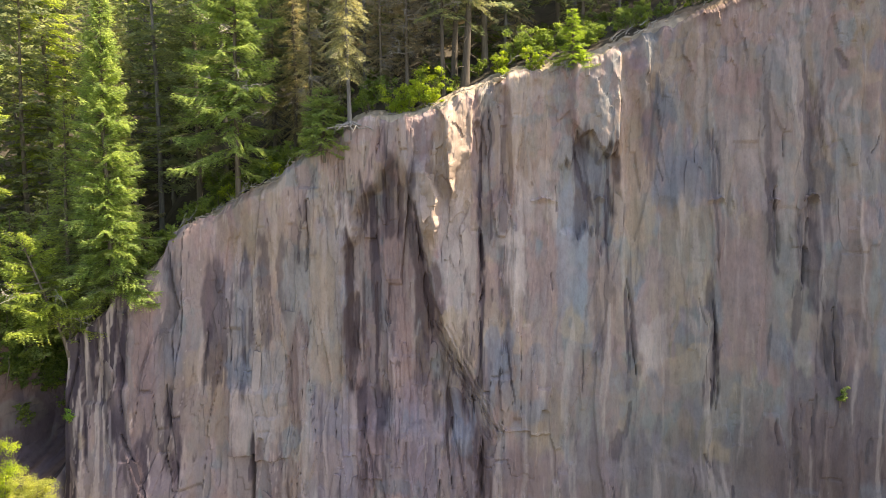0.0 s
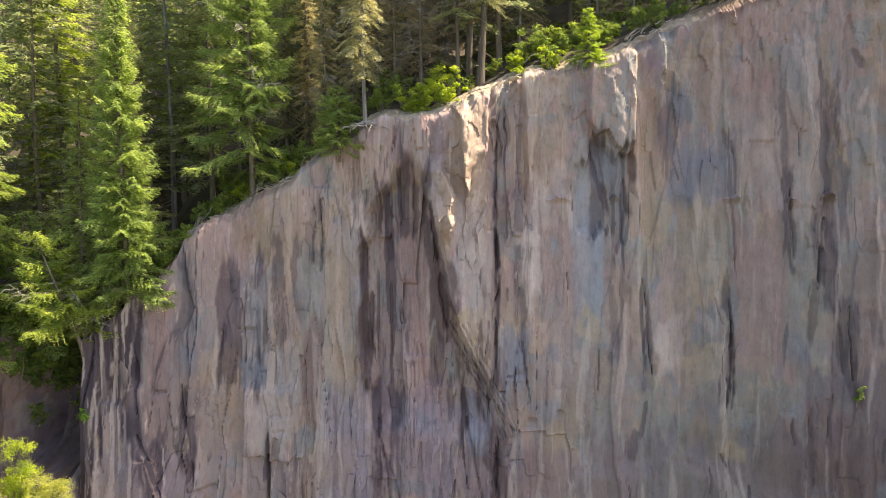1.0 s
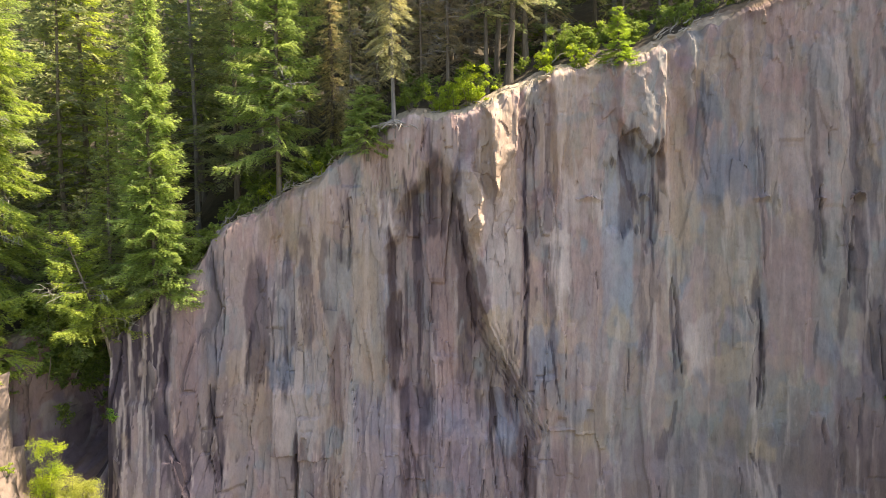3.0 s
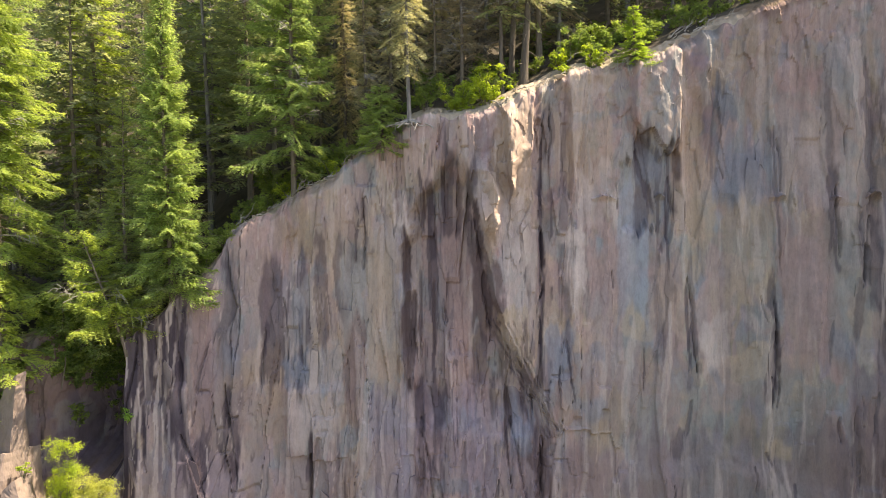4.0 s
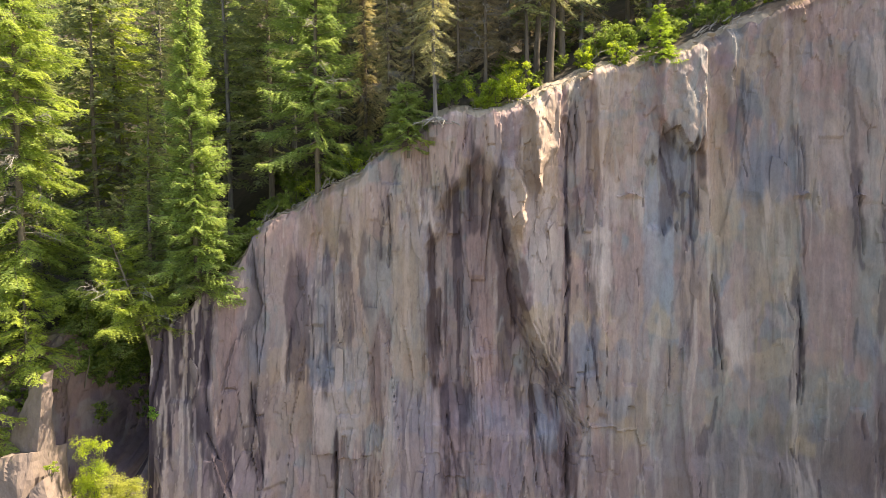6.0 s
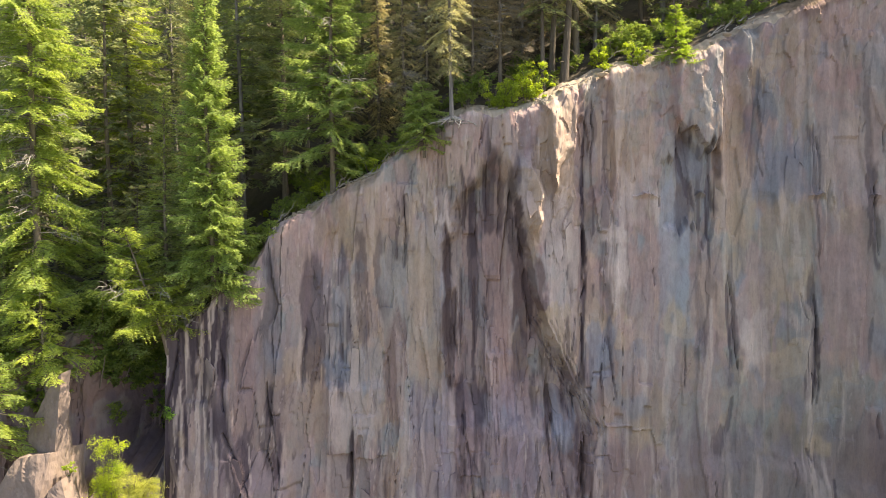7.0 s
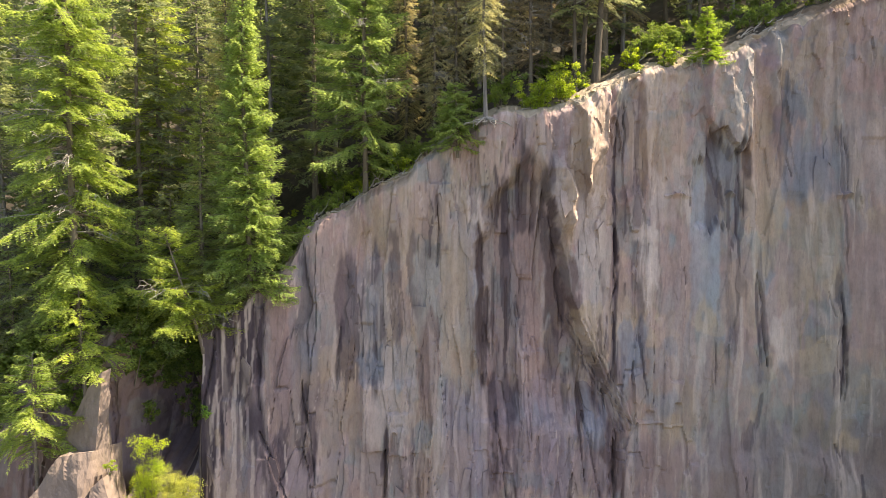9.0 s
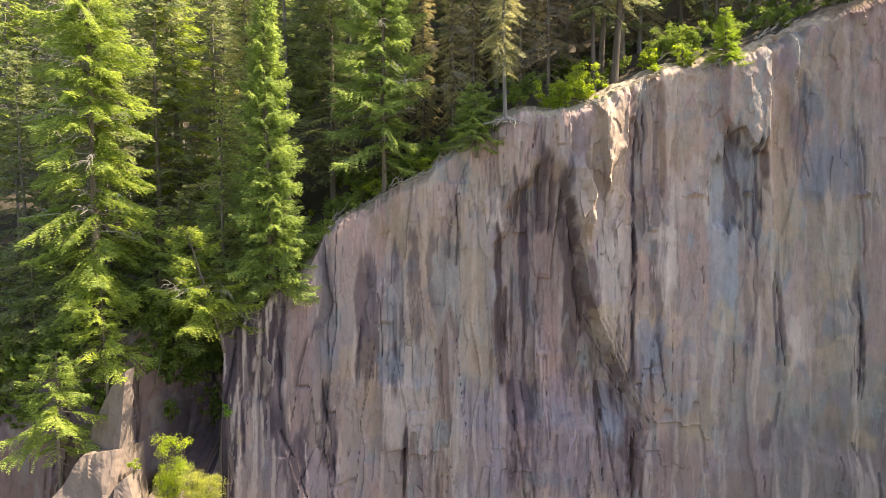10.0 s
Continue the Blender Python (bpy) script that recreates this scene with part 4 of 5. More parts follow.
def hill_z(x, y):
    """Height of the wooded slope behind the lip."""
    ly, lz = lip(x)
    d = np.maximum(y - ly, 0)
    lz = lz + (0.22 * fbm(np.asarray(x) * 0.9, np.asarray(x) * 0 + 3.0, 201, 4)) * np.clip(1 - d / 4, 0, 1)
    return lz - 0.12 + rise(x) * np.minimum(d, 1.6) + 0.27 * np.maximum(d - 1.6, 0) + 0.011 * np.minimum(d, 40) ** 2 + 0.6 * np.maximum(d - 40, 0) + 0.35 * fbm(np.asarray(x) * 0.25, np.asarray(y) * 0.25, 221, 3) * np.clip(d / 4, 0, 1)


def build_slope():
    xs, ds = np.arange(-60, 60.1, 0.5), np.concatenate([np.arange(0.9, 12, 0.35), np.arange(12, 120, 3)])
    X, D = np.meshgrid(xs, ds)
    Y = lip(X)[0] + D
    Z = hill_z(X, Y) + 0.07 * fbm(X * 1.4, Y * 1.4, 231, 3)
    Z[0] -= 1.5
    Z[1] -= 0.2
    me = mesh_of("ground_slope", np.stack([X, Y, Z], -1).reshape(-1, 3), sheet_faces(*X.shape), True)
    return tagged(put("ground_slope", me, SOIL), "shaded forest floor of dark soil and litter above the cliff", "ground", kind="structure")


build_slope()
plain = mesh_of("ground", [(-4000, -4000, 0), (4000, -4000, 0), (4000, 4000, 0), (-4000, 4000, 0)], [(0, 1, 2, 3)])
tagged(put("ground", plain, VALLEY), "valley floor of grass and gravel below the cliff", "ground", kind="structure")


# ---- rocks ----
def boulder(name, pts, material_, seed, fine=0.3, rough=0.12):
    """A broken block: the hull of its corners, cut finer and roughened."""
    bm = bmesh.new()
    for p in pts:
        bm.verts.new(p)
    bmesh.ops.convex_hull(bm, input=bm.verts)
    for v in [v for v in bm.verts if not v.link_faces]:
        bm.verts.remove(v)
    bmesh.ops.triangulate(bm, faces=bm.faces)
    for k in range(7):
        long = [e for e in bm.edges if e.calc_length() > fine]
        if not long:
            break
        bmesh.ops.subdivide_edges(bm, edges=long, cuts=1)
        bmesh.ops.triangulate(bm, faces=bm.faces)
    bm.normal_update()
    off = Vector((seed * 3.7, seed * 1.3, seed * 2.1))
    shift = {}
    for v in bm.verts:
        n = noise.fractal(v.co * 0.8 + off, 1.0, 2.0, 5) * rough * 2.2
        n += (noise.cell(Vector((v.co.x * 1.1, v.co.y * 1.1, v.co.z * 0.45)) + off) - 0.5) * rough * 0.5
        n += noise.fractal(Vector((v.co.x * 2.6, v.co.y * 2.6, v.co.z * 1.1)) + off, 1.0, 2.0, 3) * rough * 0.8
        shift[v] = v.normal * n
    for v, d in shift.items():
        v.co += d
    me = bpy.data.meshes.new(name)
    bm.to_mesh(me)
    bm.free()
    me.materials.append(material_)
    return me


outcrop = new("rock_outcrop")
outcrop.location = (-22.6, 32, 0)
tagged(outcrop, "pointed brown rock buttress with sunlit broken edges beside the gully", "rock")


def outcrop_piece(name, pts, seed, fine=0.3, rough=0.1, label=""):
    o = Vector(outcrop.location)
    put(name, boulder(name, [Vector(p) - o for p in pts], OUTCROP_ROCK, seed, fine, rough), None, outcrop, label)


outcrop_piece("fin", [(-21.5, 32.1, 15.1), (-21.72, 31.75, 15.05), (-22.7, 32.2, 14.0), (-23.9, 32.4, 11.6), (-26.2, 33.2, 6), (-27, 34, 0), (-22.0, 31.35, 11.5), (-22.2, 31.1, 6), (-22.3, 31.0, 0),
                      (-21.75, 31.95, 11.5), (-22.1, 31.7, 6), (-22.2, 31.7, 0), (-22.7, 33.4, 12.8), (-23.0, 34.2, 0), (-24.6, 35, 0), (-23.6, 34, 12.0)], 3, 0.2, 0.05)
outcrop_piece("ledge_block", [(-23.5, 31.2, 11.4), (-22.5, 30.9, 11.75), (-22.0, 31.0, 11.7), (-24.9, 30.6, 9.4), (-25.7, 30.0, 6), (-22.3, 29.9, 9.0), (-22.0, 29.6, 6), (-26, 30, 0), (-21.5, 29.2, 0),
                              (-23.5, 33, 11.2), (-21.5, 33, 11.4), (-21, 33, 0), (-26, 33, 0)], 5, 0.2, 0.055)
outcrop_piece("side_block", [(-21.9, 30.4, 10.3), (-21.4, 30.6, 10.7), (-22.0, 30.0, 7), (-20.8, 30.3, 8), (-20.4, 30.0, 0), (-22.2, 29.6, 0), (-21.4, 32, 10.6), (-20.7, 32.4, 0), (-22.2, 32, 10)], 7, 0.26, 0.05)


# ---- plants ----
def cards(base, along, side, length, width, fold=0.25):
    """Kite-shaped leaves or needle sprays, folded a little along the middle: arrays of places and ways in, vertices and faces out."""
    n = len(base)
    up = np.cross(along, side)
    length, width = length[:, None], width[:, None]
    mid = base + along * length * 0.45
    v = np.stack([base, mid + side * width - up * width * fold, base + along * length, mid - side * width - up * width * fold], 1)
    return v.reshape(-1, 3), np.arange(4 * n).reshape(n, 4)


def unit(v):
    return v / np.maximum(np.linalg.norm(v, axis=-1, keepdims=True), 1e-6)


def tube(points, radii, sides=7):
    """A tapering round limb along points."""
    points, verts, faces = np.asarray(points, float), [], []
    for k, p in enumerate(points):
        d = unit(points[min(k + 1, len(points) - 1)] - points[max(k - 1, 0)])
        a = unit(np.cross(d, (0.3, 1, 0.2) if abs(d[1]) < 0.9 else (1, 0, 0.2)))
        b = np.cross(d, a)
        for s in range(sides):
            t = 2 * math.pi * s / sides
            verts.append(p + radii[k] * (a * math.cos(t) + b * math.sin(t)))
    for k in range(len(points) - 1):
        for s in range(sides):
            i, j = k * sides + s, k * sides + (s + 1) % sides
            faces.append((i, j, j + sides, i + sides))
    return np.array(verts), np.array(faces)


def joined(pieces):
    verts, faces, n = [], [], 0
    for v, f in pieces:
        verts.append(v)
        faces.append(f + n)
        n += len(v)
    return np.concatenate(verts), np.concatenate(faces)


def conifer(seed, height, crown_base, radius, needles, bark=None, density=1.0, droop=0.25, spray=0.12, power=0.75, lean=0.0, trunk_radius=None,
            gaps=0.12, label="", name="conifer_tree", dead_below=True, full=0.15, dead=0, thick=1.0, layer=0.5, hang=0.35, lift=0.7, inner=2, lean_out=0.0):
    """A conifer: tapered trunk, whorls of limbs with air between them, and on each limb a flat frond of twigs set with needle sprays."""
    rng = np.random.default_rng(seed)
    tr = trunk_radius or 0.006 * height + 0.04
    zs = np.linspace(-0.6, height, 14)
    bend = 0.12 * np.sin(zs * 0.35 + seed) * np.clip(zs / height, 0, 1)
    tp = np.stack([bend + lean * zs, 0.1 * np.cos(zs * 0.3 + seed) - lean_out * np.clip(zs, 0, None), zs], 1)
    wood = [tube(tp, tr * (1 - np.clip(zs, 0, None) / height) ** 0.8 * (1 + 0.35 * np.exp(-np.clip(zs, 0, None) / 0.5)) + 0.012, 9)]
    tris = []
    h = crown_base
    turn = rng.uniform(0, 6.28)
    while h < height - 0.05:
        u = (h - crown_base) / (height - crown_base)
        prof = (1 - u) ** power * min(1.0, full * 4 + u * 6)
        limbs = 5 + int(rng.random() < 0.5) if prof > 0.25 else 4
        turn += rng.uniform(0.4, 0.9)
        # each whorl leans out on one side a little more than on the other
        lop, lop_az = rng.uniform(0.0, 0.3), rng.uniform(0, 6.28)
        for k in range(limbs + inner):
            if rng.random() < gaps and k < limbs:
                continue
            az = turn + 2 * math.pi * (k + rng.normal(0, 0.16)) / limbs if k < limbs else rng.uniform(0, 6.28)
            L = radius * prof * (1.0 if k < limbs else rng.uniform(0.35, 0.6)) * (rng.uniform(0.45, 0.75) if rng.random() < 0.25 else rng.uniform(0.75, 1.15)) * (1 + lop * math.cos(az - lop_az)) + 0.16
            hl = min(h + (rng.normal(0, 0.11 * layer) if k < limbs else rng.uniform(0.2, 0.8) * layer), height - 0.03)
            out = np.array([math.cos(az), math.sin(az), 0.0])
            perp = np.array([-out[1], out[0], 0.0])
            n = max(4, int(L / (spray * 0.95) * thick))
            s = (np.arange(n + 1) / n) ** 0.9
            rise = (lift * u - 0.10 + rng.normal(0, 0.06)) * L
            root = np.array([np.interp(hl, zs, tp[:, 0]), np.interp(hl, zs, tp[:, 1]), hl])
            curve = root + out * (s * L)[:, None]
            curve[:, 2] += rise * s - droop * L * s ** 1.7 + 0.16 * L * s ** 5
            curve += perp * (0.07 * L * np.sin(2.5 * s + rng.uniform(0, 6)))[:, None]
            wood.append(tube(curve[[0, n // 2, n]], [0.015 + 0.010 * L, 0.012, 0.005], 3))
            tilt = unit(np.array([0, 0, 1.0]) + 0.22 * rng.normal(0, 1, 3) - 0.25 * droop * out)
            q = np.repeat(np.arange(1, n + 1), 2)
            q = q[s[q] > (rng.uniform(0.10, 0.32) if k < limbs else 0.05)]
            if not len(q):
                continue
            sg = np.where(np.arange(len(q)) % 2, 1.0, -1.0)
            reach = np.clip((0.46 if k < limbs else 0.7) * L * (1 - s[q]) ** 0.7, 0, 0.95) * rng.uniform(0.55, 1.2, len(q)) + spray * rng.uniform(0.6, 1.2, len(q))
            flat = np.cross(tilt, out)
            way = unit(out * rng.uniform(0.6, 1.0, (len(q), 1)) + flat * (sg * rng.uniform(0.45, 0.95, len(q)))[:, None] + 0.10 * rng.normal(0, 1, (len(q), 3)))
            nrm = unit(tilt + 0.22 * rng.normal(0, 1, (len(q), 3)))
            m = np.maximum(2, (reach / (spray * 0.48)).astype(int))
            ids = np.repeat(np.arange(len(q)), m)
            t = np.concatenate([(np.arange(a) + 0.6) / a for a in m])
            pos = curve[q][ids] + way[ids] * (t * reach[ids])[:, None] + rng.normal(0, 0.012, (len(ids), 3))
            pos[:, 2] -= hang * reach[ids] * t ** 1.6
            lat = unit(np.cross(nrm, way))[ids]
            for sgn in (-1.0, 1.0):
                d = unit(way[ids] * rng.uniform(0.6, 1.1, (len(ids), 1)) + sgn * lat * rng.uniform(0.35, 0.85, (len(ids), 1)) + 0.16 * rng.normal(0, 1, (len(ids), 3)) - (0, 0, 0.25 * hang))
                l = spray * rng.uniform(0.65, 1.2, (len(ids), 1)) * (1.1 - 0.35 * t[:, None])
                w = unit(np.cross(d, nrm[ids] + 0.45 * rng.normal(0, 1, (len(ids), 3)))) * l * rng.uniform(0.17, 0.30, (len(ids), 1))
                tris.append(np.stack([pos - w, pos + w, pos + d * l], 1).reshape(-1, 3))
        h += layer / density * rng.uniform(0.75, 1.25) * (1.0 - 0.45 * u)
    v = np.concatenate(tris)
    f = np.arange(len(v)).reshape(-1, 3)
    if dead_below:
        for k in range(int(max(0.0, crown_base - 1.0) * 3.4)):
            h, az, L = rng.uniform(0.8, crown_base + 0.5), rng.uniform(0, 6.28), rng.uniform(0.4, 1.3)
            out = np.array([math.cos(az), math.sin(az), rng.uniform(-0.5, 0.05)])
            root = np.array([np.interp(h, zs, tp[:, 0]), np.interp(h, zs, tp[:, 1]), h])
            wood.append(tube([root, root + out * L * 0.5, root + out * L + (0, 0, -0.12 * L)], [0.03, 0.018, 0.007], 4))
    tree = new(name)
    tagged(tree, label, "tree")
    put("trunk", mesh_of("trunk", *joined(wood), True), bark or BARK, tree)
    put("crown", mesh_of("crown", v, f), needles, tree)
    for k in range(dead):
        h, az, L = crown_base + (height - crown_base) * rng.uniform(0.05, 0.6), rng.uniform(-3.0, -0.2), radius * rng.uniform(0.6, 1.0)
        out = np.array([math.cos(az), math.sin(az), rng.uniform(-0.15, 0.25)])
        root = np.array([np.interp(h, zs, tp[:, 0]), np.interp(h, zs, tp[:, 1]), h])
        ends = [root, root + out * L * 0.5, root + out * L + (0, 0, -0.15 * L)]
        twigs = [tube(ends, [0.034, 0.022, 0.008], 5)]
        for j in range(11):
            a = root + out * L * rng.uniform(0.3, 0.95)
            d = unit(out + rng.normal(0, 0.6, 3)) * rng.uniform(0.25, 0.6)
            twigs.append(tube([a, a + d * 0.5 + (0, 0, 0.03), a + d + (0, 0, -0.12)], [0.014, 0.010, 0.004], 4))
        put("dead_branch", mesh_of("dead_branch", *joined(twigs), True), GREY_WOOD, tree, "bleached dead branch")
    return tree


def shrub(seed, radius, height, leaves, leaf=0.09, count=2200, label="", name="shrub", category="shrub", stems=7):
    """A bush: stems from one root, and leaves in uneven clumps round their ends."""
    rng = np.random.default_rng(seed)
    wood, centres = [], []
    for k in range(stems):
        az, r, h = rng.uniform(0, 6.28), radius * rng.uniform(0.2, 0.95), height * rng.uniform(0.45, 0.95)
        tip = np.array([r * math.cos(az), r * math.sin(az), h])
        mid = tip * (0.45, 0.45, 0.55) + rng.normal(0, 0.06, 3)
        wood.append(tube([(0, 0, -0.2), mid, tip], [0.022, 0.015, 0.006], 5))
        for j in range(5):
            t = rng.uniform(0.3, 1.05)
            c = mid * (2 * t) if t < 0.5 else mid + (tip - mid) * (2 * t - 1)
            centres.append((c + rng.normal(0, 0.16 * radius, 3) * (1, 1, 0.6), rng.uniform(0.07, 0.2) * (radius + height) / 2))
    pos = []
    for c, r in centres:
        m = int(count / len(centres))
        d = unit(rng.normal(0, 1, (m, 3)))
        pos.append(c + d * (r * rng.random(m) ** 0.6)[:, None] * (1, 1, 0.75))
    pos = np.concatenate(pos)
    pos[:, 2] = np.abs(pos[:, 2])
    m = len(pos)
    d = unit(rng.normal(0, 1, (m, 3)) * (1, 1, 0.5) + (0, 0, -0.15))
    nrm = unit(np.array([0, 0, 1.0]) + 0.7 * rng.normal(0, 1, (m, 3)))
    v, f = cards(pos, d, unit(np.cross(d, nrm)), leaf * rng.uniform(0.7, 1.3, m), leaf * rng.uniform(0.25, 0.42, m))
    bush = new(name)
    tagged(bush, label, category)
    put("stem", mesh_of("stem", *joined(wood), True), BARK, bush)
    put("foliage", mesh_of("foliage", v, f), leaves, bush)
    return bush


def stand(ob, x, y, sink=0.15, z=None, turn=0.0, size=1.0):
    h = float(hill_z(np.array(x), np.array(y))) if z is None else z
    ob.matrix_basis = pose(x, y, h - sink, 0, 0, turn) @ Matrix.Scale(size, 4)
    return ob


# the nearest trees, each of its own shape
stand(conifer(1, 15.6, 1.3, 2.15, FIR_LIGHT, density=1.45, thick=1.45, droop=0.26, spray=0.13, power=0.72, gaps=0.14, full=0.25, layer=0.42, hang=0.6, inner=3,
              label="tall narrow green fir on the cliff's lower edge, sunlit tips"), -15.95, 35.0, z=17.0)
stand(conifer(2, 25.0, 2.2, 3.2, FIR_YELLOW, density=1.15, thick=1.5, droop=0.5, spray=0.15, power=0.5, gaps=0.22, dead=24, layer=0.62, hang=0.65,
              label="large bright yellow-green fir with drooping sunlit boughs above the gully"), -24.2, 35.3, z=15.7)
stand(conifer(3, 17.0, 1.6, 3.0, FIR_LIGHT, trunk_radius=0.13, density=1.1, thick=1.4, droop=0.26, spray=0.14, power=0.45, gaps=0.28, dead=11, layer=0.62, hang=0.6,
              label="open-crowned green fir in the middle of the wood edge"), -10.6, 38.2)
SPRUCE = stand(conifer(4, 10.0, 2.7, 1.1, SPRUCE_NEEDLES, bark=OLD_WOOD, density=1.2, droop=0.75, spray=0.10, power=0.35, gaps=0.25, trunk_radius=0.095, dead_below=False, lean=-0.02, hang=0.6, layer=0.4,
              label="slender grey-green spruce with bare pale trunk and exposed roots"), -4.55, 36.4, z=26.3)
for sd, x, y, h, cb, r, tw, ln in ((5, 0.05, 37.2, 8.5, 3.6, 1.5, 0.12, -0.03), (6, 0.55, 37.9, 9.5, 4.0, 2.1, 0.17, 0.012), (7, 1.1, 37.4, 10, 4.4, 2.3, 0.20, 0.035)):
    OLD_TREE = stand(conifer(sd, h, cb, r, SPRUCE_NEEDLES if sd == 6 else FIR_DARK, bark=BARK_SHADED, density=0.8, droop=0.5, spray=0.12, gaps=0.36, trunk_radius=tw, power=0.5, full=0.08, lean=ln, dead=10, hang=0.5, layer=0.6,
                  label="old conifer with thick bare trunk and dead lower branches"), x, y)
GREY_SPRUCE = stand(conifer(8, 11.0, 0.8, 0.85, GREY_NEEDLES, density=1.1, droop=0.6, spray=0.09, gaps=0.2, power=0.4, dead=12, hang=0.7, layer=0.38, label="thin lichen-grey spruce at the wood's edge"), -7.0, 39.6)
BROWN_SPRUCE = stand(conifer(9, 10.0, 0.8, 1.2, RED_NEEDLES, density=0.9, droop=0.40, spray=0.09, gaps=0.3, power=0.45, dead=14, hang=0.5, label="dying brown-needled spruce among the firs"), -1.9, 39.6)
for sd, x, y, mat, lab in ((13, -0.6, 41.2, RED_NEEDLES, "dying brown-needled spruce among the firs"), (14, -4.4, 42.0, GREY_NEEDLES, "thin lichen-grey spruce at the wood's edge"),
                           (15, 3.4, 41.0, RED_NEEDLES, "dying brown-needled spruce among the firs")):
    stand(conifer(sd, 11.0, 0.8, 1.3, mat, bark=OLD_WOOD, density=0.9, droop=0.45, spray=0.11, gaps=0.25, power=0.45, dead=8, hang=0.5, label=lab), x, y)
stand(conifer(10, 18.0, 1.0, 2.1, SPRUCE_NEEDLES, density=1.0, droop=0.30, spray=0.13, gaps=0.12, power=0.6, layer=0.55, label="pale olive spruce behind the narrow fir"), -18.2, 40.6)
stand(conifer(11, 24.0, 2.5, 2.7, FIR_YELLOW, density=0.9, droop=0.36, spray=0.15, gaps=0.15, power=0.5, layer=0.6, label="tall green fir behind the gully"), -22.6, 42.5)
stand(conifer(12, 19.0, 2.0, 2.6, FIR_DARK, density=0.9, droop=0.28, spray=0.15, gaps=0.12, power=0.5, layer=0.6, label="dense dark green fir at the wood's edge"), -13.6, 41.0)
stand(conifer(16, 12.0, 0.5, 1.75, FIR, density=1.0, droop=0.34, spray=0.125, gaps=0.12, power=0.8, layer=0.5, hang=0.55, label="pointed green fir beside the narrow fir"), -18.3, 35.6, z=15.9)

# the wood behind
kinds = []
for sd, h, cb, r, mat, dens in ((21, 21, 3.5, 2.5, FIR_DARK, 0.9), (22, 23, 5.5, 2.8, FIR, 0.85), (23, 19, 2.2, 2.3, FIR_DARK, 0.95), (24, 22, 7.0, 2.5, FIR, 0.85), (25, 23, 8.5, 2.5, FIR_DARK, 0.85)):
    kinds.append(conifer(sd, h, cb, r, mat, bark=OLD_WOOD if cb > 3 else None, density=dens, droop=0.30, spray=0.34, gaps=0.12, power=0.6, layer=0.72, inner=0, label="dark green conifer in the dense shaded wood"))
rng = np.random.default_rng(77)
placed = []
used = set()
for d0, d1, gap, tries in ((3.4, 8.0, 3.0, 300), (8.0, 16.0, 3.2, 400), (16.0, 32.0, 3.8, 260)):
    for k in range(tries):
        x = rng.uniform(-40, 30)
        y = float(lip(np.array(x))[0]) + rng.uniform(d0, d1)
        if x > 0.62 * y - 6 or x < -0.62 * y - 9 or any((x - a) ** 2 + (y - b) ** 2 < gap ** 2 for a, b in placed):
            continue
        if y < 42 and min(math.hypot(x - a, y - b) for a, b in ((-15.9, 35.4), (-24, 35.2), (-10, 38.2), (-4.5, 36.6), (1.2, 37.4), (-7, 40.2), (-2.1, 40.3), (-19.4, 42.2), (-14.2, 40.5), (-20.6, 37.6), (-17.5, 38.5))) < 2.6:
            continue
        depth = y - float(lip(np.array(x))[0])
        if x > 15 or (x > -13 and depth < 14 and rng.random() < (0.45 if depth < 8 else 0.2)) or (x > 2 and depth < 18 and rng.random() < 0.3):
            continue
        if (-9.5 < x < 0 and depth < 9) or (-13 < x <= -9.5 and depth < 6.5):
            continue
        placed.append((x, y))
        which = int(rng.integers(len(kinds))) if depth > 7 else int(rng.choice([0, 2]))
        m = pose(x, y, float(hill_z(np.array(x), np.array(y))) - 0.15, 0, 0, rng.uniform(0, 360)) @ Matrix.Scale(float(rng.uniform(0.75, 1.1)), 4)
        if which not in used:
            used.add(which)
            kinds[which].matrix_basis = m
            tagged(kinds[which], group="conifers of the wood")
        else:
            copy_thing(kinds[which], m)

for k in range(48):
    x = rng.uniform(2.5, 17)
    y = float(lip(np.array(x))[0]) + rng.uniform(6.5, 19.0)
    if any((x - a) ** 2 + (y - b) ** 2 < 2.3 ** 2 for a, b in placed):
        continue
    placed.append((x, y))
    copy_thing(kinds[int(rng.integers(3))], pose(x, y, float(hill_z(np.array(x), np.array(y))) - 0.15, 0, 0, rng.uniform(0, 360)) @ Matrix.Scale(float(rng.uniform(0.5, 0.85)), 4))
# conifers added, mostly out of view, to shade the right end of the lip
for x, d, which, size in ((15.4, 1.6, 2, 0.5), (18.0, 2.4, 0, 0.6), (13.6, 4.2, 2, 0.6), (12.3, 3.4, 2, 0.5), (9.7, 5.0, 0, 0.55), (7.6, 4.6, 2, 0.6)):
    y = float(lip(np.array(x))[0]) + d
    copy_thing(kinds[which], pose(x, y, float(hill_z(np.array(x), np.array(y))) - 0.15, 0, 0, 50 * x) @ Matrix.Scale(size, 4))

